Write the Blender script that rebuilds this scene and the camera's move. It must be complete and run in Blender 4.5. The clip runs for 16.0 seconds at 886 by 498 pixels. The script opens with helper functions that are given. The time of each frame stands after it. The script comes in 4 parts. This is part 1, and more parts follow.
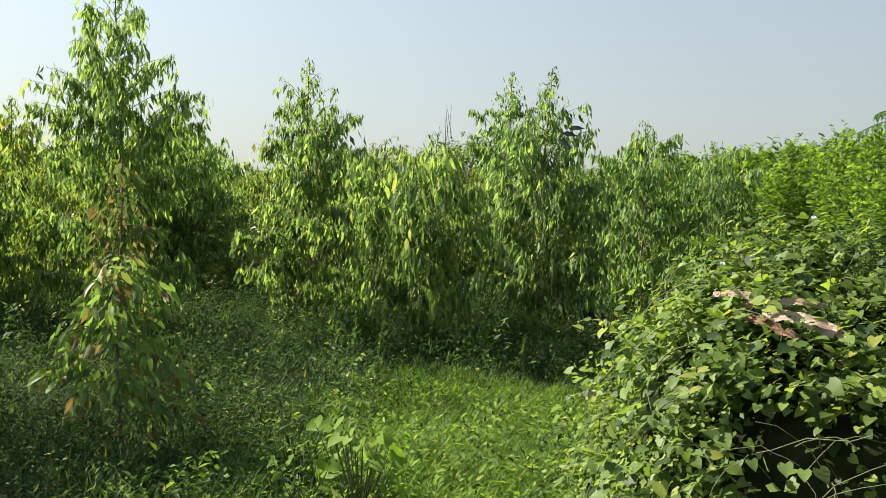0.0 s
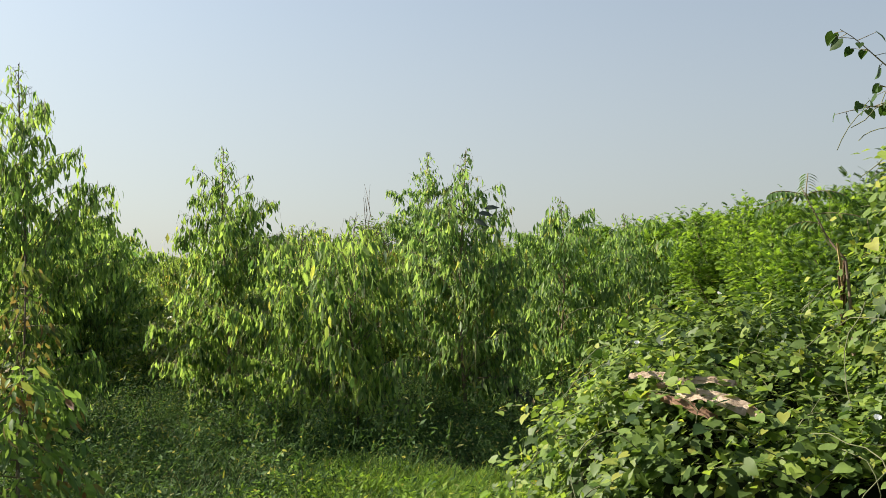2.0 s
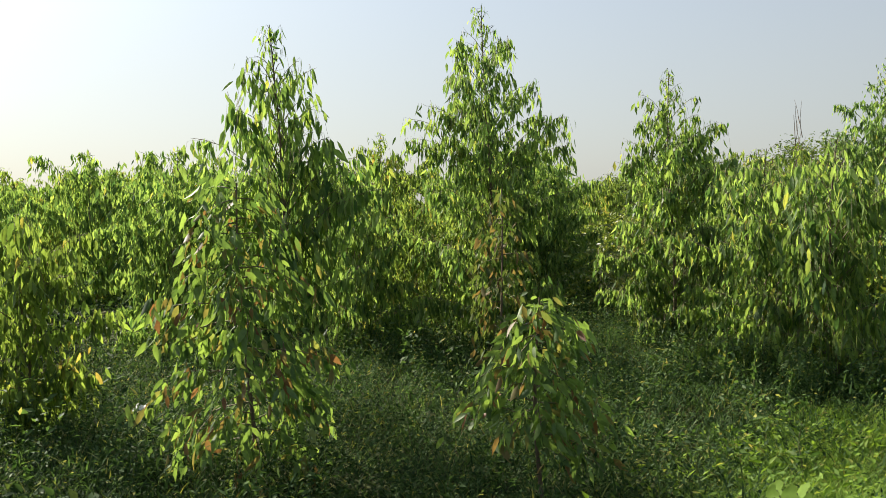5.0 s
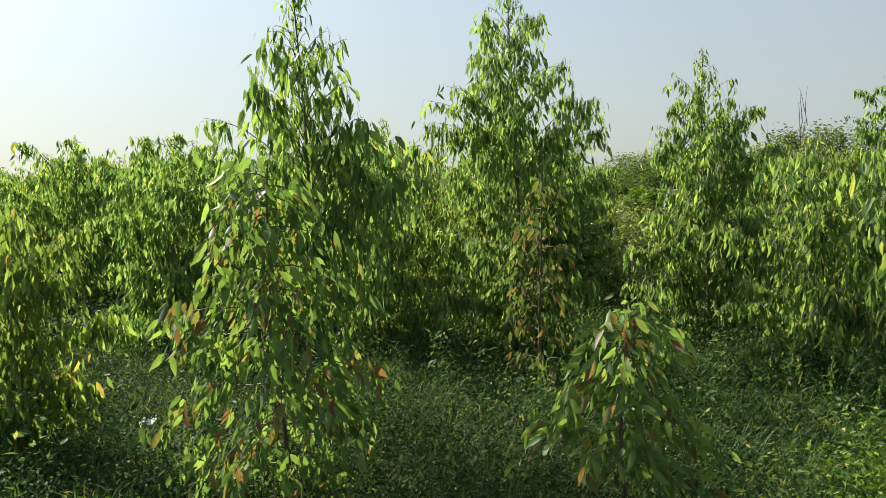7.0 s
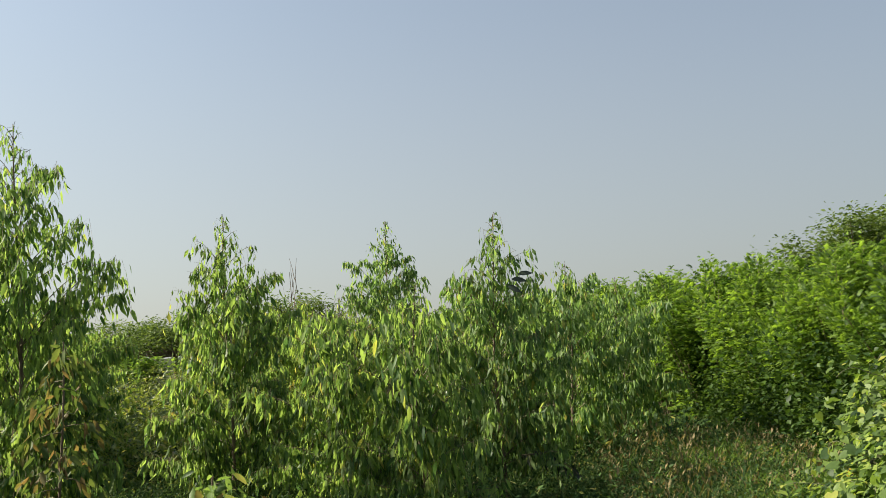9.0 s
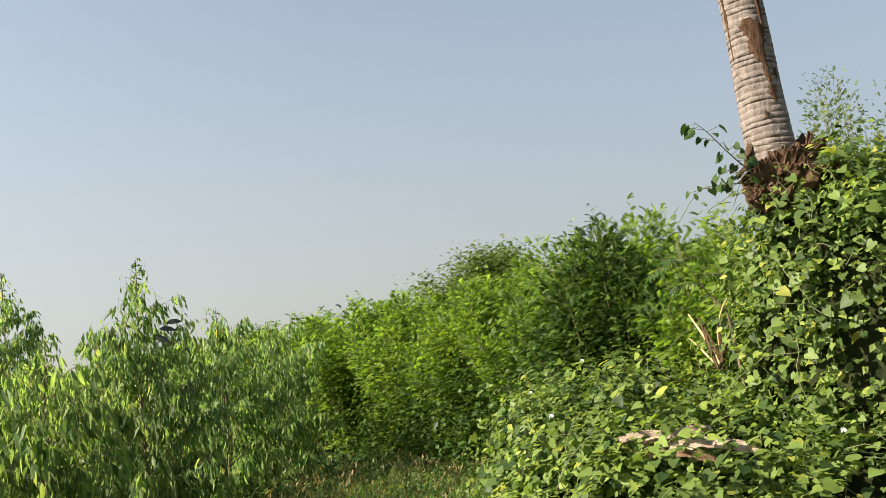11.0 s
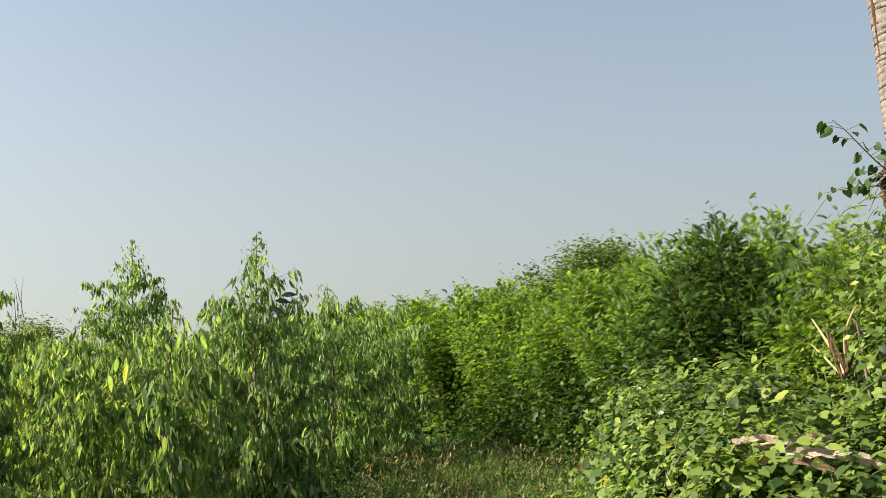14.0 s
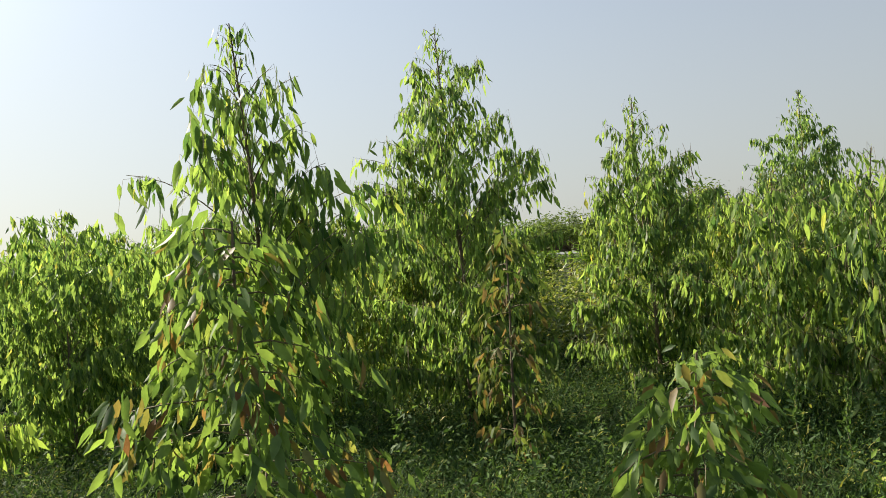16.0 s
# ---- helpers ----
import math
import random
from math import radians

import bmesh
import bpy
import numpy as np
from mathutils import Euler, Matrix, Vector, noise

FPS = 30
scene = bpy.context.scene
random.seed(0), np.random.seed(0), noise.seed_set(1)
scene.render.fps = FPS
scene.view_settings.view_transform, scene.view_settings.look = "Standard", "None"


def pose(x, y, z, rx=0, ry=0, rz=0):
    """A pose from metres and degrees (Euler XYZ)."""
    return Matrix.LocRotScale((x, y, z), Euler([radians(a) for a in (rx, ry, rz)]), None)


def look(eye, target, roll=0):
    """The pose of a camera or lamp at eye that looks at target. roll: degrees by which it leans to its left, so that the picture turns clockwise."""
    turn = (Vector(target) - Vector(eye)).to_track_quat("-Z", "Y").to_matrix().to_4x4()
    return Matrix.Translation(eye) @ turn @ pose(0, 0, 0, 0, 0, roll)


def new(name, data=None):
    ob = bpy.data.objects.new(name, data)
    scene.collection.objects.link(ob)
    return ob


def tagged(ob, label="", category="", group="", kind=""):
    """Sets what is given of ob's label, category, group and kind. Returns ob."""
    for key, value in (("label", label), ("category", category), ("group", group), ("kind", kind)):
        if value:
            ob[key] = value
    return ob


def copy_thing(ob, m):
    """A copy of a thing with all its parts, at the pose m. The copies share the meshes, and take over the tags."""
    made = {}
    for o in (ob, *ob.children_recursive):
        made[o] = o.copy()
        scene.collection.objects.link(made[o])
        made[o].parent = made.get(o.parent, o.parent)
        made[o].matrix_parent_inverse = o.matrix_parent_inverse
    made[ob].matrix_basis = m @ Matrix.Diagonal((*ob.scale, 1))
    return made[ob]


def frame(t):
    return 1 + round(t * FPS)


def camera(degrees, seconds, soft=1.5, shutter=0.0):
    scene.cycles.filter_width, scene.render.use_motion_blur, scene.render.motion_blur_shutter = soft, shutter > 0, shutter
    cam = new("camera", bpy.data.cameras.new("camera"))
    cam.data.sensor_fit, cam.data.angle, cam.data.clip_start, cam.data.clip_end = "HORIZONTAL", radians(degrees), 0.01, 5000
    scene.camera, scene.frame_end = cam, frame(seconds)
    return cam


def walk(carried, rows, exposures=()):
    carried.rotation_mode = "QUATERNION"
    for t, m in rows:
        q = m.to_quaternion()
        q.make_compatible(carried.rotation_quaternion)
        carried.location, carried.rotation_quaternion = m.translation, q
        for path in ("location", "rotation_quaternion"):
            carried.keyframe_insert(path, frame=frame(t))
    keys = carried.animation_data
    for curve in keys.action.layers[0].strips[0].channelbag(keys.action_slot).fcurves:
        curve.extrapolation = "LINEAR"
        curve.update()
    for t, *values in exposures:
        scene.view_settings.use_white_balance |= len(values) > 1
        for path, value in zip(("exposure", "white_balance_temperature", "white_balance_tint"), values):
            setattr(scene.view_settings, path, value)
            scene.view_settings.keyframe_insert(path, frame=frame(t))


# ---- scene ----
cam = camera(57.0, 16.0, 0.55)
PATH = [
    (0, (1.119, -0.255, 1.344), (0.542, 1.655, 1.217), 1.9),
    (0.5, (1.078, -0.219, 1.383), (0.518, 1.7, 1.325), -2.1),
    (1, (1.099, -0.216, 1.383), (0.539, 1.704, 1.349), -1.7),
    (1.5, (1.129, -0.229, 1.397), (0.674, 1.718, 1.421), -1.0),
    (2, (1.144, -0.239, 1.404), (0.745, 1.719, 1.464), -0.5),
    (2.5, (1.123, -0.282, 1.413), (0.685, 1.669, 1.454), -0.6),
    (3, (1.136, -0.245, 1.399), (0.623, 1.688, 1.407), -0.4),
    (3.5, (1.136, -0.227, 1.395), (0.605, 1.702, 1.413), -0.9),
    (4, (1.12, -0.254, 1.396), (0.554, 1.664, 1.405), -0.7),
    (4.5, (1.016, -0.244, 1.332), (0.016, 1.487, 1.329), -1.6),
    (5, (0.616, -0.229, 1.438), (-0.639, 1.324, 1.328), -1.0),
    (5.2, (0.542, -0.279, 1.419), (-0.773, 1.221, 1.266), -3.7),
    (7.3, (-0.045, -0.009, 1.44), (-1.251, 1.584, 1.333), -0.9),
    (7.5, (-0.083, -0.026, 1.435), (-1.249, 1.598, 1.389), -1.9),
    (8, (-0.253, 0.062, 1.447), (-1.453, 1.654, 1.608), -3.7),
    (8.2, (-0.276, 0.111, 1.419), (-1.35, 1.792, 1.567), -3.0),
    (8.5, (-0.339, 0.07, 1.409), (-0.93, 1.978, 1.518), -4.1),
    (9, (-0.364, 0.017, 1.428), (-0.45, 2.002, 1.658), -2.9),
    (9.2, (-0.411, 0.066, 1.43), (-0.645, 2.034, 1.702), -4.0),
    (9.5, (-0.435, 0.151, 1.46), (-0.429, 2.136, 1.701), -8.5),
    (10, (-0.376, 0.163, 1.416), (0.302, 2.037, 1.586), -9.6),
    (10.2, (-0.411, 0.128, 1.427), (0.307, 1.985, 1.615), -8.9),
    (12.3, (-0.424, 0.134, 1.424), (0.312, 1.967, 1.737), -6.5),
    (12.5, (-0.43, 0.13, 1.424), (0.288, 1.97, 1.735), -5.9),
    (13, (-0.438, 0.129, 1.426), (0.28, 1.968, 1.747), -4.6),
    (13.5, (-0.458, 0.132, 1.419), (0.193, 2.001, 1.708), -3.8),
    (14, (-0.475, 0.121, 1.408), (0.037, 2.037, 1.665), -3.8),
    (14.5, (-0.466, 0.286, 1.449), (-0.336, 2.27, 1.667), -4.1),
    (15, (-0.512, 0.197, 1.41), (-0.82, 2.169, 1.539), -4.8),
    (15.5, (-0.539, 0.212, 1.407), (-1.205, 2.095, 1.506), -6.0),
    (16, (-0.718, 0.2, 1.361), (-1.697, 1.944, 1.395), -4.7),
]
EXPOSURE = [(0, 1.32, 6450, 10), (0.6, 1.22, 6600, 13), (2, 1.2, 6550, 12), (3.5, 1.25, 6600, 13), (5, 1.12, 6550, 14), (7.3, 1.06, 6350, 10), (8.0, 0.86, 6500, 12), (8.5, 0.84, 6500, 12), (9, 1.08, 6600, 12), (10, 1.30, 6850, 14), (12.4, 1.40, 6800, 12), (14, 1.32, 6750, 11), (15, 1.2, 6700, 12), (15.5, 1.25, 6700, 14), (16, 1.10, 6650, 14)]
walk(cam, [(t, look(eye, target, roll)) for t, eye, target, roll in PATH], EXPOSURE)

# ---- world, sun ----
SUN_AZ, SUN_EL = radians(-86), radians(37)
world = bpy.data.worlds.new("sky")
scene.world = world
world.use_nodes = True
wn = world.node_tree.nodes
sky = wn.new("ShaderNodeTexSky")
sky.sky_type = "NISHITA"
sky.sun_disc = False
sky.sun_elevation = SUN_EL
sky.sun_rotation = SUN_AZ
sky.air_density, sky.dust_density, sky.ozone_density = 0.9, 2.0, 1.0
tint = wn.new("ShaderNodeVectorMath")
tint.operation = "MULTIPLY"
tint.inputs[1].default_value = (0.90, 1.05, 1.05)
world.node_tree.links.new(sky.outputs["Color"], tint.inputs[0])
# haze thickens evenly towards the horizon
coord = wn.new("ShaderNodeTexCoord")
split = wn.new("ShaderNodeSeparateXYZ")
world.node_tree.links.new(coord.outputs["Generated"], split.inputs["Vector"])
veil = wn.new("ShaderNodeMapRange")
veil.interpolation_type = "SMOOTHSTEP"
for key, val in (("From Min", -0.02), ("From Max", 0.55), ("To Min", 0.82), ("To Max", 0.36)):
    veil.inputs[key].default_value = val
world.node_tree.links.new(split.outputs["Z"], veil.inputs["Value"])
haze = wn.new("ShaderNodeMix")
haze.data_type = "RGBA"
# forward scatter: the haze is brighter towards the sun
sunward = wn.new("ShaderNodeVectorMath")
sunward.operation = "DOT_PRODUCT"
sunward.inputs[1].default_value = (math.sin(SUN_AZ) * math.cos(SUN_EL), math.cos(SUN_AZ) * math.cos(SUN_EL), math.sin(SUN_EL))
world.node_tree.links.new(coord.outputs["Generated"], sunward.inputs[0])
scatter = wn.new("ShaderNodeMapRange")
for key, val in (("From Min", -0.45), ("From Max", 0.75), ("To Min", 0.67), ("To Max", 1.24)):
    scatter.inputs[key].default_value = val
world.node_tree.links.new(sunward.outputs["Value"], scatter.inputs["Value"])
lit_haze = wn.new("ShaderNodeVectorMath")
lit_haze.operation = "SCALE"
lit_haze.inputs[0].default_value = (2.94, 3.0, 2.80)
world.node_tree.links.new(scatter.outputs["Result"], lit_haze.inputs["Scale"])
world.node_tree.links.new(lit_haze.outputs["Vector"], haze.inputs["B"])
world.node_tree.links.new(veil.outputs["Result"], haze.inputs["Factor"])
world.node_tree.links.new(tint.outputs["Vector"], haze.inputs["A"])
world.node_tree.links.new(haze.outputs["Result"], wn["Background"].inputs["Color"])
wn["Background"].inputs["Strength"].default_value = 0.085

sun_data = bpy.data.lights.new("sun", "SUN")
sun_data.energy, sun_data.angle, sun_data.color = 5.0, radians(0.6), (1.0, 0.93, 0.80)
sun_dir = Vector((math.sin(SUN_AZ) * math.cos(SUN_EL), math.cos(SUN_AZ) * math.cos(SUN_EL), math.sin(SUN_EL)))
sun = new("sun", sun_data)
sun.matrix_world = look(sun_dir * 50, (0, 0, 0))


# ---- materials ----
def leafy(name, dark, light, tip=None, tip_share=0.06, glow=0.35, rough=0.42, gloss=0.4, under=(1.14, 1.16, 0.58)):
    """A leaf: colour changes from leaf to leaf and along it, light shines through."""
    m = bpy.data.materials.new(name)
    m.use_nodes = True
    n, l = m.node_tree.nodes, m.node_tree.links
    p, out = n["Principled BSDF"], n["Material Output"]
    geo = n.new("ShaderNodeNewGeometry")
    ramp = n.new("ShaderNodeValToRGB")
    e = ramp.color_ramp.elements
    e[0].position, e[0].color = 0.0, (*dark, 1)
    e[1].position, e[1].color = (0.96 - tip_share if tip else 1.0), (*light, 1)
    if tip:
        a = e.new(1.0 - tip_share)
        a.color = (*[0.5 * (u + v) for u, v in zip(light, tip)], 1)
        b = e.new(1.0)
        b.color = (*tip, 1)
    l.new(geo.outputs["Random Per Island"], ramp.inputs["Fac"])
    tex = n.new("ShaderNodeTexNoise")
    tex.inputs["Scale"].default_value, tex.inputs["Detail"].default_value = 35.0, 3.0
    coord = n.new("ShaderNodeTexCoord")
    l.new(coord.outputs["Object"], tex.inputs["Vector"])
    big = n.new("ShaderNodeTexNoise")
    big.inputs["Scale"].default_value = 1.3
    l.new(coord.outputs["Object"], big.inputs["Vector"])
    add = n.new("ShaderNodeMath")
    add.operation = "ADD"
    l.new(tex.outputs["Fac"], add.inputs[0])
    l.new(big.outputs["Fac"], add.inputs[1])
    vary = n.new("ShaderNodeMapRange")
    vary.inputs["From Min"].default_value, vary.inputs["From Max"].default_value = 0.6, 1.4
    vary.inputs["To Min"].default_value, vary.inputs["To Max"].default_value = 0.72, 1.28
    l.new(add.outputs[0], vary.inputs["Value"])
    mul = n.new("ShaderNodeVectorMath")
    mul.operation = "SCALE"
    l.new(ramp.outputs["Color"], mul.inputs[0])
    l.new(vary.outputs["Result"], mul.inputs["Scale"])
    l.new(mul.outputs["Vector"], p.inputs["Base Color"])
    p.inputs["Roughness"].default_value = rough
    p.inputs["Specular IOR Level"].default_value = gloss
    thin = n.new("ShaderNodeBsdfTranslucent")
    warm = n.new("ShaderNodeVectorMath")
    warm.operation = "MULTIPLY"
    warm.inputs[1].default_value = tuple(2.0 * u for u in under)
    l.new(mul.outputs["Vector"], warm.inputs[0])
    l.new(warm.outputs["Vector"], thin.inputs["Color"])
    mix = n.new("ShaderNodeMixShader")
    mix.inputs["Fac"].default_value = glow
    l.new(p.outputs["BSDF"], mix.inputs[1])
    l.new(thin.outputs["BSDF"], mix.inputs[2])
    l.new(mix.outputs["Shader"], out.inputs["Surface"])
    return m


def matter(name, dark, light, scale=8.0, rough=0.85, bump=0.4, stretch=(1, 1, 1), detail=8.0):
    """Bark, earth, dry fibre: two colours in noise at two scales, with relief."""
    m = bpy.data.materials.new(name)
    m.use_nodes = True
    n, l = m.node_tree.nodes, m.node_tree.links
    p = n["Principled BSDF"]
    coord, mapping = n.new("ShaderNodeTexCoord"), n.new("ShaderNodeMapping")
    mapping.inputs["Scale"].default_value = stretch
    l.new(coord.outputs["Object"], mapping.inputs["Vector"])
    tex = n.new("ShaderNodeTexNoise")
    tex.inputs["Scale"].default_value, tex.inputs["Detail"].default_value, tex.inputs["Roughness"].default_value = scale, detail, 0.65
    l.new(mapping.outputs["Vector"], tex.inputs["Vector"])
    ramp = n.new("ShaderNodeValToRGB")
    e = ramp.color_ramp.elements
    e[0].position, e[0].color = 0.32, (*dark, 1)
    e[1].position, e[1].color = 0.68, (*light, 1)
    l.new(tex.outputs["Fac"], ramp.inputs["Fac"])
    l.new(ramp.outputs["Color"], p.inputs["Base Color"])
    p.inputs["Roughness"].default_value = rough
    p.inputs["Specular IOR Level"].default_value = 0.08 if rough > 0.9 else 0.4
    b = n.new("ShaderNodeBump")
    b.inputs["Strength"].default_value, b.inputs["Distance"].default_value = bump, 0.02
    l.new(tex.outputs["Fac"], b.inputs["Height"])
    l.new(b.outputs["Normal"], p.inputs["Normal"])
    return m


EUC = leafy("eucalyptus_leaf", (0.043, 0.091, 0.035), (0.214, 0.293, 0.092), (0.27, 0.25, 0.07), 0.02, 0.48, 0.46, 0.20)
EUC_GREY = leafy("eucalyptus_leaf_greyer", (0.050, 0.102, 0.041), (0.204, 0.284, 0.109), (0.24, 0.21, 0.07), 0.04, 0.48, 0.46, 0.20)
EUC_OLIVE = leafy("eucalyptus_leaf_olive", (0.054, 0.090, 0.025), (0.215, 0.285, 0.075), (0.30, 0.22, 0.07), 0.04, 0.46, 0.46, 0.20)
SAPLING = leafy("sapling_leaf", (0.055, 0.104, 0.033), (0.193, 0.280, 0.076), (0.17, 0.080, 0.045), 0.14, 0.38, 0.52, 0.28, (1.14, 1.15, 0.6))
VINE = leafy("vine_leaf", (0.018, 0.042, 0.011), (0.149, 0.214, 0.051), (0.27, 0.27, 0.05), 0.04, 0.34, 0.5, 0.22)
VINE_YOUNG = leafy("vine_leaf_young", (0.054, 0.100, 0.017), (0.212, 0.275, 0.055), (0.30, 0.30, 0.06), 0.05, 0.38, 0.5, 0.2)
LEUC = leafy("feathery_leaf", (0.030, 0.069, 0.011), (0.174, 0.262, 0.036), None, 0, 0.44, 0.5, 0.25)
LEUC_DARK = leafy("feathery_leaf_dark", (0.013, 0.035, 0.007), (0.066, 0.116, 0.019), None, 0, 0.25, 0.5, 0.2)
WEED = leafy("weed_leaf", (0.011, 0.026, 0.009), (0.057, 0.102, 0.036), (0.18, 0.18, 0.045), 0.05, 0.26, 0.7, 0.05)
GRASS = leafy("grass_blade", (0.027, 0.063, 0.018), (0.097, 0.160, 0.049), (0.30, 0.27, 0.10), 0.06, 0.30, 0.6, 0.15)
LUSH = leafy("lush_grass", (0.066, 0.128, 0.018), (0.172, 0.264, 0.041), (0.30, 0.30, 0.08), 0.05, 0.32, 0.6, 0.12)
DRY = leafy("dry_weed", (0.13, 0.11, 0.04), (0.26, 0.20, 0.09), None, 0, 0.2, 0.7)
SCRUB = leafy("scrub_leaf", (0.05, 0.085, 0.016), (0.20, 0.235, 0.05), (0.26, 0.22, 0.07), 0.08, 0.3)
TREE_LEAF = leafy("tree_leaf", (0.05, 0.085, 0.022), (0.125, 0.17, 0.045), None, 0, 0.28, 0.6, 0.15)
HEART_LEAF = leafy("heart_leaf", (0.018, 0.045, 0.011), (0.046, 0.085, 0.019), None, 0, 0.25, 0.55, 0.25)
YELLOW = leafy("yellow_leaf", (0.45, 0.30, 0.03), (0.55, 0.40, 0.05), None, 0, 0.3)
WITHERED = leafy("sapling_leaf_withering", (0.04, 0.075, 0.022), (0.13, 0.16, 0.05), (0.19, 0.12, 0.06), 0.22, 0.3, 0.6, 0.15)
DEADLEAF = leafy("withered_leaf", (0.02, 0.035, 0.02), (0.05, 0.06, 0.04), None, 0, 0.1)
BARK = matter("young_bark", (0.10, 0.065, 0.045), (0.20, 0.15, 0.10), 30, 0.8, 0.3, (1, 1, 0.15))
TWIG = matter("twig_bark", (0.10, 0.075, 0.04), (0.17, 0.15, 0.07), 40, 0.7, 0.2)
VINE_STEM = matter("vine_stem", (0.07, 0.09, 0.03), (0.15, 0.145, 0.07), 30, 0.7, 0.2)
PALM_BARK = matter("palm_bark", (0.105, 0.082, 0.070), (0.265, 0.222, 0.192), 14, 0.9, 0.7, (2.5, 2.5, 1.2))
PALM_SCAR = matter("palm_scar", (0.045, 0.026, 0.017), (0.13, 0.075, 0.045), 30, 0.95, 0.8, (3, 3, 0.6))
FIBRE = matter("old_palm_fibre", (0.035, 0.022, 0.015), (0.14, 0.085, 0.05), 25, 0.95, 1.0, (2, 2, 0.5))
SHEATH = matter("dry_palm_sheath", (0.38, 0.27, 0.19), (0.70, 0.57, 0.44), 16, 0.75, 0.5, (1, 0.15, 1))
SHEATH_IN = matter("sheath_inside", (0.22, 0.10, 0.06), (0.46, 0.30, 0.20), 20, 0.8, 0.5, (1, 0.2, 1))
FROND = matter("dry_frond", (0.30, 0.20, 0.09), (0.56, 0.42, 0.20), 20, 0.7, 0.3, (1, 1, 0.2))
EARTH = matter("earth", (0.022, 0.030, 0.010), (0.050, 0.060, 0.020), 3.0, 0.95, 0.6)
# near black: the shade between the vine leaves is put into this colour
SHADE_THATCH = matter("shaded_thatch", (0.010, 0.015, 0.005), (0.032, 0.036, 0.014), 12, 0.95, 0.8)
LITTER = matter("white_litter", (0.70, 0.70, 0.68), (0.85, 0.85, 0.83), 30, 0.6, 0.2)
FLOWER = matter("white_petal", (0.75, 0.75, 0.72), (0.85, 0.85, 0.82), 30, 0.6, 0.1)


# ---- mesh helpers ----
def part(name, mesh, material, parent=None, label=""):
    """One mesh object, under a thing where one is given. mesh: a bmesh or a mesh."""
    if isinstance(mesh, bmesh.types.BMesh):
        data = bpy.data.meshes.new(name)
        mesh.to_mesh(data)
        mesh.free()
    else:
        data = mesh
    if material and not data.materials:
        data.materials.append(material)
    ob = new(name, data)
    if parent:
        ob.parent = parent
    if label:
        ob["label"] = label
    return ob


def thing(name, at, label, category, group="", kind=""):
    ob = new(name)
    ob.empty_display_size = 0.1
    ob.location = at
    return tagged(ob, label, category, group, kind)


def mesh_of(name, verts, faces, smooth=False):
    """A mesh from arrays: verts (n, 3), faces a list of (m, 3) or (m, 4) arrays."""
    me = bpy.data.meshes.new(name)
    loops = np.concatenate([f.ravel() for f in faces]).astype(np.int32)
    sizes = np.concatenate([np.full(len(f), f.shape[1], np.int32) for f in faces])
    me.vertices.add(len(verts))
    me.vertices.foreach_set("co", np.asarray(verts, np.float32).ravel())
    me.loops.add(len(loops))
    me.loops.foreach_set("vertex_index", loops)
    me.polygons.add(len(sizes))
    me.polygons.foreach_set("loop_start", np.r_[0, np.cumsum(sizes)[:-1]].astype(np.int32))
    me.polygons.foreach_set("loop_total", sizes)
    if smooth:
        me.polygons.foreach_set("use_smooth", np.ones(len(sizes), bool))
    me.update(calc_edges=True)
    me.validate()
    return me


# leaf forms, lying along +x, one unit long; (verts, list of faces)
def lance(width, fold=0.25, droop=0.18):
    """A long folded leaf that bends down towards its tip."""
    w = width / 2
    v = [(0, 0, 0)]
    for s, k in ((0.28, 0.95), (0.62, 0.85)):
        z = -droop * s * s
        v += [(s, w * k, z + fold * w), (s, 0, z), (s, -w * k, z + fold * w)]
    v.append((1, 0.06 * width, -droop))
    return np.array(v), [np.array([(0, 2, 1), (0, 3, 2), (4, 5, 7), (5, 6, 7)]), np.array([(1, 2, 5, 4), (2, 3, 6, 5)])]


def sickle(width, curve=0.10, fold=0.2, droop=0.10):
    """A long narrow hanging leaf, curved sideways like a sickle."""
    w = width / 2
    v = [(0, 0, 0)]
    for s, k in ((0.25, 0.90), (0.62, 0.80)):
        z, y = -droop * s * s, curve * math.sin(math.pi * s)
        v += [(s, y + w * k, z + fold * w), (s, y, z), (s, y - w * k, z + fold * w)]
    v.append((1, 0, -droop))
    return np.array(v), [np.array([(0, 2, 1), (0, 3, 2), (4, 5, 7), (5, 6, 7)]), np.array([(1, 2, 5, 4), (2, 3, 6, 5)])]


def simple(width, droop=0.12):
    w = width / 2
    return np.array([(0, 0, 0), (0.42, w, 0.02), (0.42, -w, 0.02), (1, 0, -droop), (0.45, 0, -0.05)]), [np.array([(0, 4, 1), (0, 2, 4), (4, 3, 1), (4, 2, 3)])]


def chip(width, droop=0.12):
    """The least leaf: two faces, folded along the middle."""
    w = width / 2
    return np.array([(0, 0, 0), (0.45, w, 0.05), (1, 0, -droop), (0.45, -w, 0.05)]), [np.array([(0, 2, 1), (0, 3, 2)])]


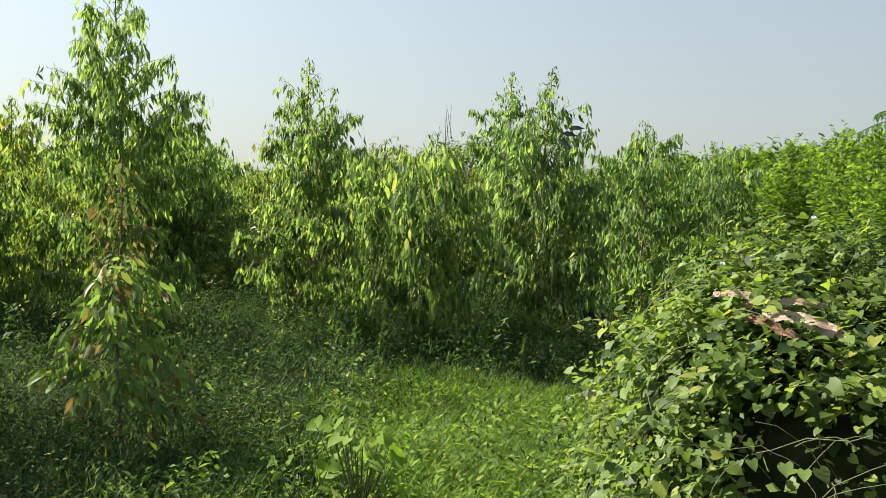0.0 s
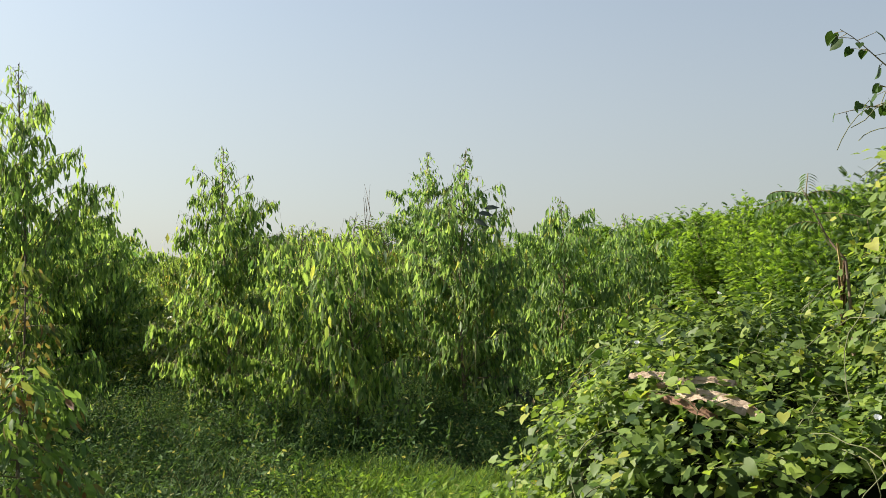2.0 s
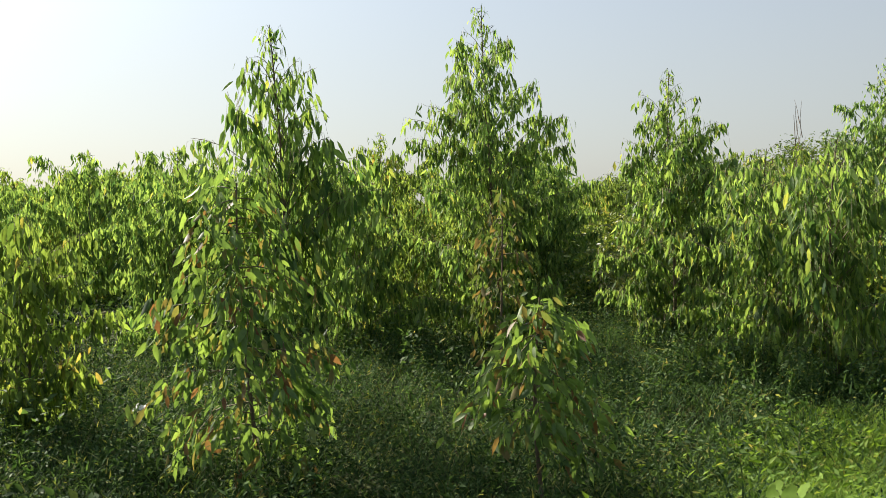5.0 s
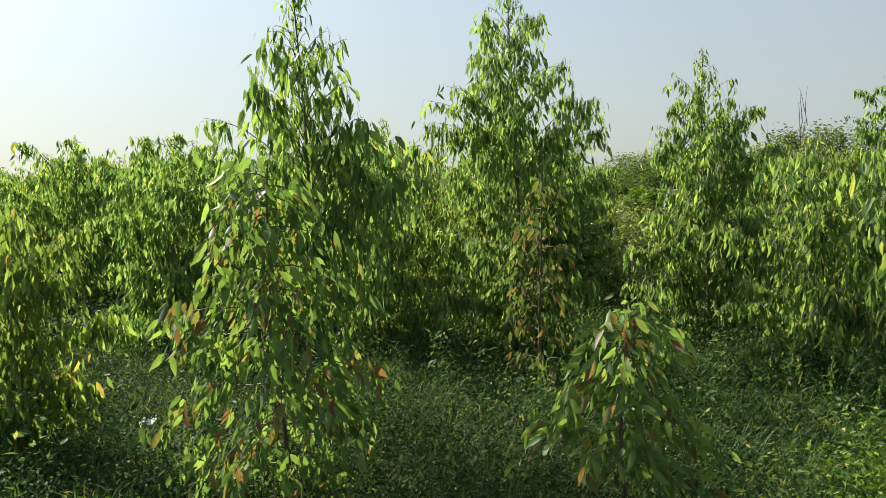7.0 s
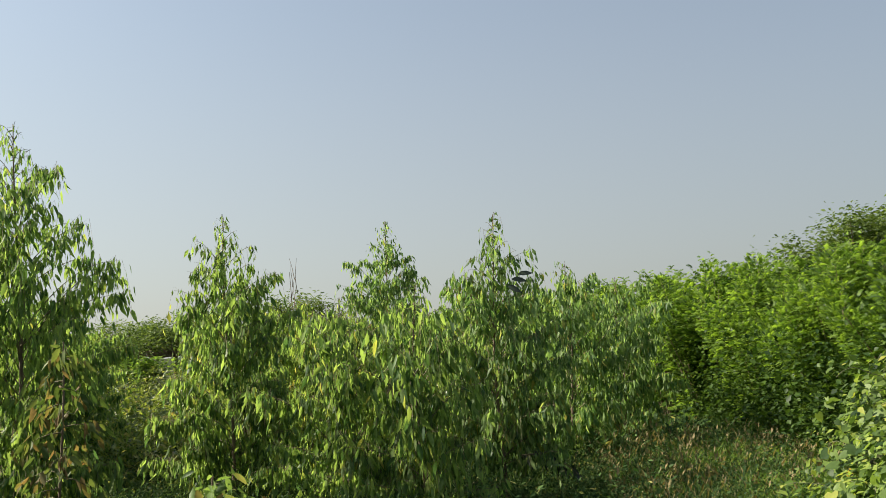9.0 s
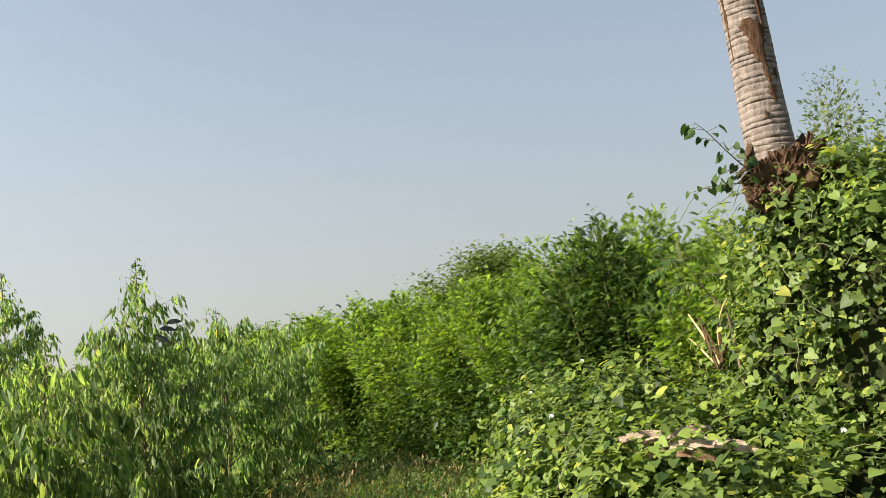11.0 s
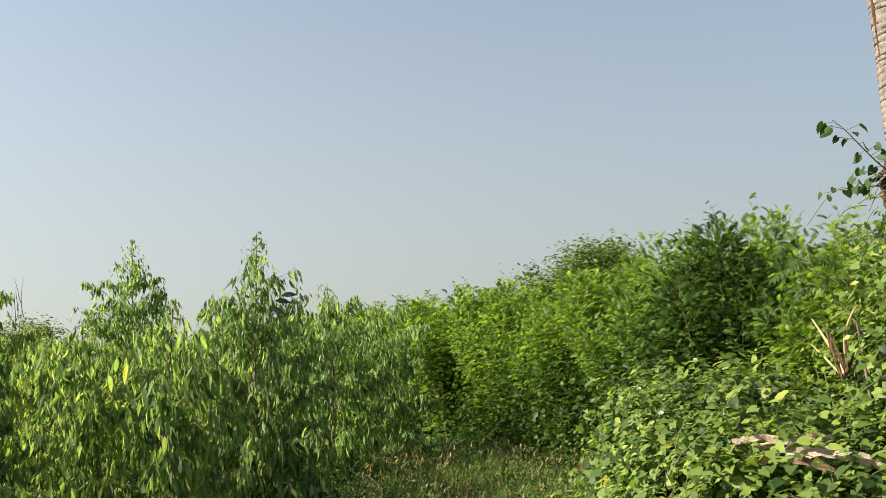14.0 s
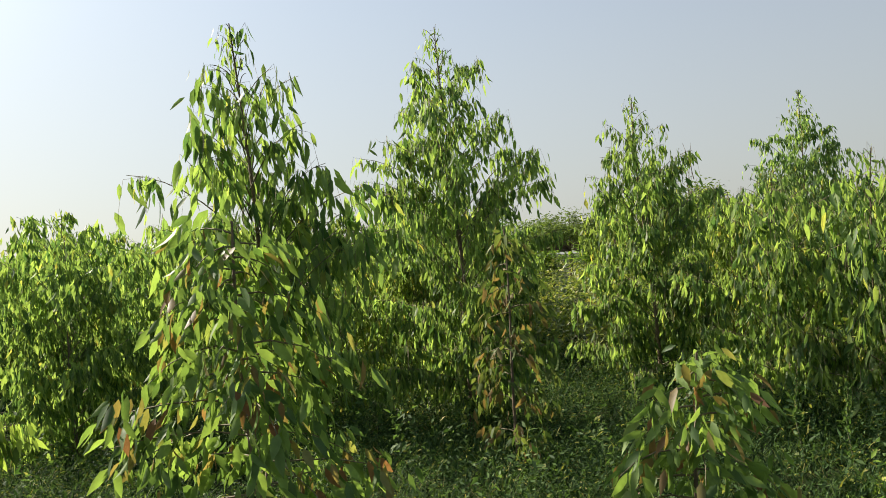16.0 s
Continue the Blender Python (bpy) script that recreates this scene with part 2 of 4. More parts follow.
def heart(lobed=False):
    """A broad vine leaf with a notch at its stalk, folded a little along the middle."""
    if lobed:
        rim = [(0.0, 0.10), (-0.12, 0.30), (0.10, 0.50), (0.36, 0.39), (0.62, 0.32), (1.0, 0.0)]
    else:
        rim = [(0.0, 0.06), (-0.13, 0.26), (0.08, 0.47), (0.40, 0.46), (0.74, 0.25), (1.0, 0.0)]
    v = [(0.06, 0, 0), (0.5, 0, -0.02)]

    def lift(x, y):
        return 0.30 * abs(y) - 0.42 * y * y - 0.22 * max(0.0, x - 0.35) ** 1.5

    for x, y in rim[:-1]:
        v.append((x, y, lift(x, y)))
    v.append((1.0, 0, -0.17))
    for x, y in reversed(rim[:-1]):
        v.append((x, -y, lift(x, y)))
    n = len(v)
    tris = []
    for a in range(2, n - 1):
        hub = 0 if v[a][0] < 0.2 and v[a + 1][0] < 0.2 else 1
        tris.append((hub, a + 1, a))
    tris += [(0, 1, 4), (0, n - 3, 1)]
    return np.array(v, float), [np.array(tris)]


def feather(pairs=8, reach=0.30, half=0.085):
    """A twice-feathered leaf in one piece: tapered side leaflets in pairs along a bowed rib."""
    v, q = [], []
    for i in range(pairs + 1):
        s = 0.10 + 0.90 * i / pairs
        v.append((s, 0, 0.10 * math.sin(math.pi * s) - 0.22 * s * s))
    for i in range(pairs):
        s, z = v[i][0], v[i][2]
        length = reach * (0.55 + 0.45 * math.sin(math.pi * (0.15 + 0.75 * s)))
        for side in (1, -1):
            k = len(v)
            v += [(s + 0.12 - half * 0.35, side * length, z - 0.06), (s + 0.12 + half * 0.35, side * length, z - 0.06)]
            q.append((i, i + 1, k + 1, k) if side > 0 else (k, k + 1, i + 1, i))
    return np.array(v), [np.array(q)]


def blade(width=0.06, bend=0.45):
    v, w = [], width / 2
    for s, k in ((0, 1.0), (0.45, 0.9), (0.8, 0.55)):
        z = -bend * s * s
        v += [(s, w * k, z), (s, -w * k, z)]
    v.append((1.0, 0, -bend))
    return np.array(v), [np.array([(0, 1, 3, 2), (2, 3, 5, 4)]), np.array([(4, 5, 6)])]


def leaf_mesh(name, forms, place, way, up, size, pick=None, wide=None):
    """Leaves at place (n, 3), pointing along way with their face to up, of the given sizes, joined into one mesh."""
    place, way, up, size = (np.asarray(a, float) for a in (place, way, up, size))
    way = way / np.linalg.norm(way, axis=1, keepdims=True)
    side = np.cross(up, way)
    side /= np.linalg.norm(side, axis=1, keepdims=True) + 1e-9
    face = np.cross(way, side)
    pick = np.zeros(len(place), int) if pick is None else np.asarray(pick)
    wide = np.ones(len(place)) if wide is None else np.asarray(wide)
    verts, faces, base = [], [], 0
    for k, (tv, tf) in enumerate(forms):
        sel = np.where(pick == k)[0]
        if not len(sel):
            continue
        local = tv[None] * size[sel][:, None, None]
        pts = place[sel][:, None] + local[..., :1] * way[sel][:, None] + local[..., 1:2] * wide[sel][:, None, None] * side[sel][:, None] + local[..., 2:] * face[sel][:, None]
        verts.append(pts.reshape(-1, 3))
        for f in tf:
            faces.append((f[None] + base + (np.arange(len(sel)) * len(tv))[:, None, None]).reshape(-1, f.shape[1]))
        base += len(sel) * len(tv)
    return mesh_of(name, np.concatenate(verts), faces)


def tubes(name, paths, sides=5):
    """Tapered stems along paths: each a list of (point, radius)."""
    verts, quads, base = [], [], 0
    for path in paths:
        pts = [Vector(p) for p, _ in path]
        for i, (p, r) in enumerate(path):
            d = (pts[min(i + 1, len(pts) - 1)] - pts[max(i - 1, 0)]).normalized()
            a = d.cross(Vector((0.31, 0.95, 0.07))).normalized()
            b = d.cross(a)
            for k in range(sides):
                t = 2 * math.pi * k / sides
                verts.append(pts[i] + (a * math.cos(t) + b * math.sin(t)) * r)
        for i in range(len(path) - 1):
            for k in range(sides):
                k2 = (k + 1) % sides
                quads.append((base + i * sides + k, base + i * sides + k2, base + (i + 1) * sides + k2, base + (i + 1) * sides + k))
        base += len(path) * sides
    return mesh_of(name, np.array([tuple(v) for v in verts]), [np.array(quads)], True)


def bent(start, way, length, steps, droop, rng, wander=0.08):
    """Points of a stem that sets out along way and bends down by droop."""
    p, d, pts = Vector(start), Vector(way).normalized(), [Vector(start)]
    for i in range(steps):
        d = (d + Vector((rng.normal(0, wander), rng.normal(0, wander), rng.normal(0, wander) - droop / steps))).normalized()
        p = p + d * (length / steps)
        pts.append(p.copy())
    return pts


EUC_FORMS = [sickle(0.26, 0.06), sickle(0.22, -0.06, 0.3, 0.2), sickle(0.31, 0.03)]
EUC_FAR = [simple(0.31, 0.16), simple(0.26, 0.28), simple(0.36, 0.1)]
SAP_FORMS = [lance(0.36, 0.25, 0.14), lance(0.30, 0.3, 0.24)]


def hanging(rng, pts, count, length, hang, forms, spread=0.05, out=None):
    """Leaves hung along a stem's points: places, ways, ups, sizes, picks."""
    res = []
    n = len(pts) - 1
    for _ in range(count):
        u = rng.random() ** 0.8 * n
        i = min(int(u), n - 1)
        p = pts[i].lerp(pts[i + 1], u - i)
        d = pts[i + 1] - pts[i]
        a = rng.uniform(0, 2 * math.pi)
        way = Vector((math.cos(a), math.sin(a), 0)) * rng.uniform(0.15, 0.65) + Vector((0, 0, -hang * rng.uniform(0.5, 1.5))) + d.normalized() * 0.35
        b = rng.uniform(0, 2 * math.pi)
        up = Vector((math.cos(b), math.sin(b), rng.uniform(0.1, 0.9)))
        s = length * rng.uniform(0.65, 1.2)
        off = Vector((rng.normal(0, spread), rng.normal(0, spread), rng.normal(0, spread)))
        res.append((tuple(p + off), tuple(way), tuple(up), s, rng.integers(len(forms))))
    return res


def eucalyptus(name, seed, height, radius, at, leaf=0.15, dense=1.0, low=0.08, spire=0.25, mat=None, label="", group="", extra=(), lean=(0, 0), limbs=None, column=0.6, split=True, forms=EUC_FORMS, thin=0.84):
    """A young eucalyptus: a thin straight stem, steep limbs that nod at their ends, and hanging sprays of sickle leaves.
    column: how far up the crown keeps its width; spire: the sparse share at the top; thin: how much the sprays thin out upwards."""
    rng = np.random.default_rng(seed)
    root = thing(name, at, label, "tree", group)
    stem = []
    for i in range(13):
        u = i / 12
        stem.append(Vector((lean[0] * u + 0.03 * math.sin(5 * u + seed), lean[1] * u + 0.03 * math.cos(4 * u + seed), height * u)))
    part("trunk", tubes("trunk", [[(p, 0.0085 * height ** 0.8 * (1 - 0.92 * i / 12) + 0.0015) for i, p in enumerate(stem)]], 7), BARK, root)
    limbs = limbs or int(28 * height)
    plan, wood, P, W, U, S = [], [], [], [], [], []
    for k in range(limbs):
        u = low + (0.985 - low) * ((k + rng.random()) / limbs) ** 1.22
        w = (u - low) / (1 - low)
        prof = min(1.0, 0.06 + 0.94 * ((1 - w) / (1 - column)) ** 1.12) * (1.0 + 0.14 * (1 - w))
        plan.append((u, k * 2.399963 + rng.normal(0, 0.5), radius * prof * rng.uniform(0.50, 1.08) * (1.08 if rng.random() < 0.12 else 1.0), 1.0, rng.uniform(0.6, 1.5)))
    plan += [(u, radians(a), length, more, 0.9) for u, a, length, more in extra]
    for u, a, reach, more, steep in plan:
        i = min(int(u * 12), 11)
        foot = stem[i].lerp(stem[i + 1], u * 12 - i)
        ca, sa = math.cos(a), math.sin(a)
        climb = (reach * steep + 0.05) * (0.15 + 0.85 * min(1.0, u / 0.4))
        pts = []
        for j in range(8):
            q = j / 7
            side = 0.06 * reach * math.sin(3 * q + seed + u * 9)
            pts.append(foot + Vector((ca * reach * q - sa * side, sa * reach * q + ca * side, climb * (1.45 * q - 0.70 * q * q))))
        r = 0.0022 + 0.0035 * reach
        own = [[(q, r * (1 - 0.85 * j / 7) + 0.0008) for j, q in enumerate(pts)]]
        high = max(0.0, (u - (1 - spire)) / spire)
        size = leaf * (1.0 - 0.42 * high)
        few = (1.12 + 0.8 * max(0.0, 0.35 - u) - thin * max(0.0, (u - 0.30) / 0.70) ** 0.85) * more * dense
        for _ in range(max(2, int((3.0 + 40 * reach) * few + rng.random()))):
            q = 0.10 + 0.90 * rng.random() ** 0.85
            j = min(int(q * 7), 6)
            p = pts[j].lerp(pts[j + 1], q * 7 - j)
            b = a + rng.normal(0, 1.2)
            length = size * rng.uniform(0.5, 2.8)
            out = Vector((math.cos(b), math.sin(b), 0))
            tw = [p, p + out * length * 0.30 + Vector((0, 0, length * rng.uniform(-0.1, 0.30))), p + out * length * 0.45 + Vector((0, 0, -length * rng.uniform(0.3, 0.9)))]
            own.append([(v, 0.0013 - 0.0003 * m) for m, v in enumerate(tw)])
            n = rng.integers(2, 4) if high > 0.2 else rng.integers(3, 6)
            for m in range(n):
                f = 1.98 * (m + rng.uniform(0.3, 1.0)) / n
                v = tw[int(f)].lerp(tw[int(f) + 1], f - int(f))
                c = rng.uniform(0, 6.283)
                P.append((v.x + rng.normal(0, 0.02), v.y + rng.normal(0, 0.02), v.z))
                tilt = rng.uniform(0.05, 0.55)
                W.append((math.cos(c) * tilt + out.x * 0.10, math.sin(c) * tilt + out.y * 0.10, -1.0 + 0.6 * (rng.random() < 0.10)))
                c = rng.uniform(0, 6.283)
                U.append((math.cos(c), math.sin(c), rng.uniform(-0.2, 0.8)))
                S.append(size * rng.uniform(0.5, 1.2))
        wood.append(own)
    for k in range(int(26 * dense)):
        f = 9.2 + 2.8 * (k + rng.random()) / (26 * dense)
        i = min(int(f), 11)
        v = stem[i].lerp(stem[i + 1], f - i)
        c = k * 2.4
        P.append(tuple(v))
        W.append((math.cos(c) * 0.7, math.sin(c) * 0.7, -0.6 + 0.5 * (f - 9.2) / 2.8))
        U.append((rng.normal(), rng.normal(), 0.6))
        S.append(leaf * rng.uniform(0.3, 0.7))
    if split:
        for w in wood:
            part("limb", tubes("limb", w, 3), TWIG, root)
    else:
        tagged(part("branchwork", tubes("branchwork", [w[0] for w in wood], 3), TWIG, root), kind="stuff")
    P, W, U, S = (np.array(v) for v in (P, W, U, S))
    ok = P[:, 2] > 0.16
    part("crown", leaf_mesh("crown", forms, P[ok], W[ok], U[ok], S[ok], rng.integers(len(forms), size=int(ok.sum()))), mat or EUC, root)
    return root


def sapling(name, seed, height, radius, at, leaf=0.12, count=24, label="", mat=None, group="", low=0.12, hang=0.64):
    """A young tree with broad leaves held out from short side shoots."""
    rng = np.random.default_rng(seed)
    root = thing(name, at, label, "sapling", group)
    stem = [Vector((0.03 * math.sin(4 * i / 8 + seed), 0.03 * math.cos(3 * i / 8), height * i / 8)) for i in range(9)]
    part("trunk", tubes("trunk", [[(p, 0.010 * (1 - 0.8 * i / 8) + 0.002) for i, p in enumerate(stem)]], 6), BARK, root)
    leaves = []
    for k in range(count):
        u = low + (0.98 - low) * (k + rng.random()) / count
        i = min(int(u * 8), 7)
        p = stem[i].lerp(stem[i + 1], u * 8 - i)
        a = k * 2.4 + rng.normal(0, 0.4)
        length = radius * (1.15 - 0.75 * abs(u - 0.42) / 0.58) * rng.uniform(0.6, 1.15)
        pts = bent(p, (math.cos(a), math.sin(a), rng.uniform(0.1, 0.6)), length, 4, 0.9, rng)
        part("limb", tubes("limb", [[(q, 0.004 * (1 - 0.7 * j / 4)) for j, q in enumerate(pts)]], 4), TWIG, root)
        leaves += hanging(rng, pts[1:], int(8 + 32 * length), leaf, hang, SAP_FORMS, 0.035)
        tw = bent(pts[2], (math.cos(a + 1), math.sin(a + 1), 0.2), length * 0.5, 3, 0.8, rng)
        leaves += hanging(rng, tw, int(6 + 20 * length), leaf, hang, SAP_FORMS, 0.035)
    leaves += hanging(rng, stem[6:], 10, leaf * 0.6, 0.3, SAP_FORMS, 0.02)
    p, w, n, s, k = zip(*leaves)
    part("crown", leaf_mesh("crown", SAP_FORMS, p, w, n, s, k), mat or SAPLING, root)
    return root


# ---- ground ----
def rise(x, y):
    """Height of the ground: nearly level, with low swells."""
    return 0.035 * np.sin(1.7 * x + 0.6 * y) + 0.03 * np.sin(2.3 * y - 0.9 * x + 1.0)


def heap(x, y):
    """Height of the vine-covered heap over the ground."""
    q = ((x - 1.95) / 1.20) ** 2 + ((y - 3.04) / 1.38) ** 2
    main = (0.88 + 0.28 * np.clip((y - 2.0) / 1.9, 0, 1)) * np.clip(1 - np.clip(q, 0, 4) ** 3, 0, 1)
    q2 = ((x - 2.82) / 0.74) ** 2 + ((y - 2.75) / 0.75) ** 2
    high = 1.93 * np.clip(1 - np.clip(q2, 0, 4) ** 3, 0, 1)
    lump = 0.13 * np.sin(4.1 * x + 1.3 * y) * np.sin(3.3 * y - 0.7 * x) + 0.05 * np.sin(9 * x) * np.sin(8 * y + 1)
    q3 = ((x - 2.46) / 0.46) ** 2 + ((y - 2.86) / 0.44) ** 2
    high = np.maximum(high, 1.86 * np.clip(1 - np.clip(q3, 0, 4) ** 2, 0, 1))
    h = np.maximum(main, high)
    dip = 0.05 * np.exp(-(((x - 1.42) / 0.2) ** 2 + ((y - 2.58) / 0.2) ** 2))
    return h + lump * np.clip(h * 2, 0, 1) - dip


def ground_sheet():
    near = np.linspace(-9, 9, 73)
    far = np.array([13, 20, 32, 55, 100, 200, 450, 1000.0])
    xs = np.r_[-far[::-1] - 2, near - 2, far - 2]
    ys = np.r_[-far[::-1] + 5, near + 5, far + 5]
    X, Y = np.meshgrid(xs, ys, indexing="ij")
    fade = np.clip(1.5 - np.hypot(X + 2, Y - 5) / 20, 0, 1)
    Z = rise(X, Y) * fade
    n, m = X.shape
    idx = np.arange(n * m).reshape(n, m)
    quads = np.stack([idx[:-1, :-1], idx[1:, :-1], idx[1:, 1:], idx[:-1, 1:]], -1).reshape(-1, 4)
    me = mesh_of("ground", np.stack([X, Y, Z], -1).reshape(-1, 3), [quads], True)
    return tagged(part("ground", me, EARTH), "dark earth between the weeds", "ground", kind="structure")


ground_sheet()

# low weeds and grass
rng = np.random.default_rng(5)


def carpet(name, n, box, forms, mat, size, lift, flat, label, clumps=0, keep=None):
    """Many small leaves or blades over a stretch of ground, gathered in tufts where clumps is given."""
    x0, y0, x1, y1 = box
    if clumps:
        cx, cy = rng.uniform(x0, x1, clumps), rng.uniform(y0, y1, clumps)
        pick = rng.integers(clumps, size=n)
        spread = rng.uniform(0.03, 0.13, clumps)
        x, y = cx[pick] + rng.normal(0, 1, n) * spread[pick], cy[pick] + rng.normal(0, 1, n) * spread[pick]
        tall = rng.uniform(0.5, 1.3, clumps)[pick]
    else:
        x, y = rng.uniform(x0, x1, n), rng.uniform(y0, y1, n)
        tall = 0.5 + 0.9 * (0.5 + 0.5 * np.sin(2.1 * x + 1.3 * np.sin(1.7 * y)) * np.sin(1.9 * y + 0.5 * x))
    ok = (heap(x, y) < 0.15)
    if keep is not None:
        ok &= keep(x, y)
    x, y, tall = x[ok], y[ok], tall[ok]
    n = len(x)
    a = rng.uniform(0, 2 * np.pi, n)
    z = rise(x, y) + lift * rng.random(n) ** 1.2 * tall
    s = size * rng.uniform(0.6, 1.3, n) * (0.7 + 0.3 * tall)
    if flat:
        way = np.stack([np.cos(a), np.sin(a), rng.normal(0.25, 0.6, n)], -1)
        up = np.stack([rng.normal(0, 0.55, n), rng.normal(0, 0.55, n), np.ones(n)], -1)
    else:
        t = rng.uniform(0.15, 0.75, n)
        way = np.stack([np.cos(a) * t, np.sin(a) * t, np.ones(n)], -1)
        up = np.stack([-np.cos(a), -np.sin(a), t], -1)
    me = leaf_mesh(name, forms, np.stack([x, y, z], -1), way, up, s, rng.integers(len(forms), size=n))
    return tagged(part(name, me, mat), label, "weeds", kind="stuff")


NEAR = (-7.0, 1.2, 3.2, 9.5)
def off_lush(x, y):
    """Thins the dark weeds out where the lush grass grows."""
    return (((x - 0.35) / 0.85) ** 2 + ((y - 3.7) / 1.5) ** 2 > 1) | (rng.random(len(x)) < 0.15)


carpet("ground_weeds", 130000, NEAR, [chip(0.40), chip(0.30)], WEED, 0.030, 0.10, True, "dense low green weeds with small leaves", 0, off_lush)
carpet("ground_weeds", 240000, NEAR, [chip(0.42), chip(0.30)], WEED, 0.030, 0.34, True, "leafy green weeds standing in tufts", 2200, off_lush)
carpet("ground_weeds", 50000, (-16, 9, 8, 22), [chip(0.5)], WEED, 0.085, 0.30, True, "dense low green weeds further off", 1500)
carpet("ground_weeds", 60000, (-18, -3, -7, 9), [chip(0.5)], WEED, 0.085, 0.25, True, "dense low green weeds with small leaves", 1200)
carpet("ground_weeds", 95000, (-10, -5, 10, 1.4), [chip(0.45)], WEED, 0.075, 0.18, True, "low green weeds behind the path")
carpet("grass", 24000, (-8, -3.5, 8, 1.3), [blade(0.05, 0.45)], GRASS, 0.16, 0.02, False, "thin green grass behind the path", 2600)
carpet("ground_weeds", 24000, (3.1, 0.8, 12, 7), [chip(0.5)], WEED, 0.075, 0.25, True, "low green weeds beyond the heap")
carpet("grass", 60000, NEAR, [blade(0.045, 0.35), blade(0.035, 0.6)], GRASS, 0.14, 0.04, False, "tufts of green grass among the weeds", 2600)
carpet("leafy_tufts", 40000, NEAR, [chip(0.5), chip(0.36)], GRASS, 0.028, 0.30, True, "taller tufts of yellow-green leafy weeds", 650, off_lush)
carpet("leafy_tufts", 16000, NEAR, [simple(0.42), simple(0.30)], GRASS, 0.052, 0.42, True, "scattered knee-high leafy weeds", 170, off_lush)
carpet("upright_weeds", 60000, NEAR, [blade(0.11, 0.3), blade(0.09, 0.5)], WEED, 0.065, 0.22, False, "dark narrow-leaved weeds standing upright", 1500, off_lush)
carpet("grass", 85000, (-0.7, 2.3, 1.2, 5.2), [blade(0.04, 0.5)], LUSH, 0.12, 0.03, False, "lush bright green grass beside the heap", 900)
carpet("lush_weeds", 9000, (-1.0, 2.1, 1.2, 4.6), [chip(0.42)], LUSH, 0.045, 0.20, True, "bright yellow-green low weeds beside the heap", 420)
carpet("grass", 22000, (1.0, 5.0, 4.2, 12.5), [blade(0.045, 0.45)], GRASS, 0.24, 0.03, False, "long green grass before the hedge", 900)
carpet("grass", 26000, (1.5, 5.4, 3.5, 9.5), [blade(0.045, 0.45)], LUSH, 0.22, 0.03, False, "bright green grass before the hedge", 800)
carpet("dry_weeds", 8000, (0.7, 6.2, 2.9, 9.6), [chip(0.3), blade(0.05, 0.3)], DRY, 0.06, 0.32, False, "withered brownish weeds in the grass", 260)

carpet("tall_weeds", 42000, (-20, 10, 1, 28), [chip(0.45), chip(0.3)], SCRUB, 0.13, 0.95, True, "tall yellowish-green weeds between the rows", 1300)
carpet("tall_weeds", 16000, (-6.8, 8.2, -2.9, 13), [chip(0.45), chip(0.3)], SCRUB, 0.08, 0.80, True, "tall yellowish-green weeds between the rows", 300)
# shade at the hedge foot is put into the dark leaf colour
carpet("hedge_weeds", 36000, (2.7, 5.2, 3.8, 14), [chip(0.8), chip(0.5)], LEUC_DARK, 0.065, 1.15, True, "broad-leaved dark green weeds along the hedge foot, darkened for the shade there", 420)

# ---- eucalyptus rows ----
FRONT = "eucalyptus trees of the plantation"
SLIM = "slender young eucalyptus with drooping bright green leaves"
t1 = eucalyptus("eucalyptus_tree", 11, 2.54, 0.44, (-3.32, 3.04, 0), 0.112, 0.80, 0.30, 0.22, EUC, "tall young eucalyptus with one branch rising beside its top", FRONT, [(0.80, 15, 0.28, 0.8), (0.49, 35, 0.62, 1.1), (0.45, 52, 0.58, 1.1), (0.53, 18, 0.50, 0.9), (0.42, 30, 0.64, 1.1), (0.50, 215, 0.42, 1.0)], column=0.40)
t2 = eucalyptus("eucalyptus_tree", 12, 3.24, 0.66, (-3.79, 5.90, 0), 0.104, 1.25, 0.06, 0.22, EUC, "tall full columnar eucalyptus with leaves hanging to the ground", FRONT, [(0.48, 8, 0.68, 0.9), (0.52, 216, 0.74, 0.9), (0.47, 200, 0.74, 0.9), (0.58, 230, 0.60, 0.9)], column=0.55)
t3 = eucalyptus("eucalyptus_tree", 13, 2.72, 0.66, (-2.74, 7.58, 0), 0.112, 1.3, 0.06, 0.30, EUC, "cone-shaped young eucalyptus with a thin spire", FRONT, [(0.66, 0, 0.50, 0.7), (0.62, 180, 0.48, 0.7), (0.70, 250, 0.4, 0.7)], column=0.48, forms=EUC_FAR, thin=0.88)
t4 = eucalyptus("eucalyptus_tree", 14, 1.86, 0.48, (-0.85, 6.00, 0), 0.115, 1.0, 0.10, 0.20, EUC, "short bushy eucalyptus with a rounded crown", FRONT, [(0.5, 185, 0.46, 0.8), (0.42, 0, 0.46, 0.8)], column=0.50)
te = eucalyptus("eucalyptus_tree", 15, 2.60, 0.60, (-0.24, 7.53, 0), 0.112, 1.1, 0.11, 0.26, EUC_GREY, "young eucalyptus with a bare lower stem and a thin top", FRONT, [(0.76, 5, 0.32, 1.0), (0.64, 2, 0.46, 0.9), (0.66, 182, 0.40, 0.9)], column=0.36, forms=EUC_FAR, thin=0.90)
td = eucalyptus("eucalyptus_tree", 16, 3.50, 0.80, (-1.92, 13.4, 0), 0.118, 1.2, 0.05, 0.28, EUC_GREY, SLIM, FRONT, column=0.42, split=False, forms=EUC_FAR)
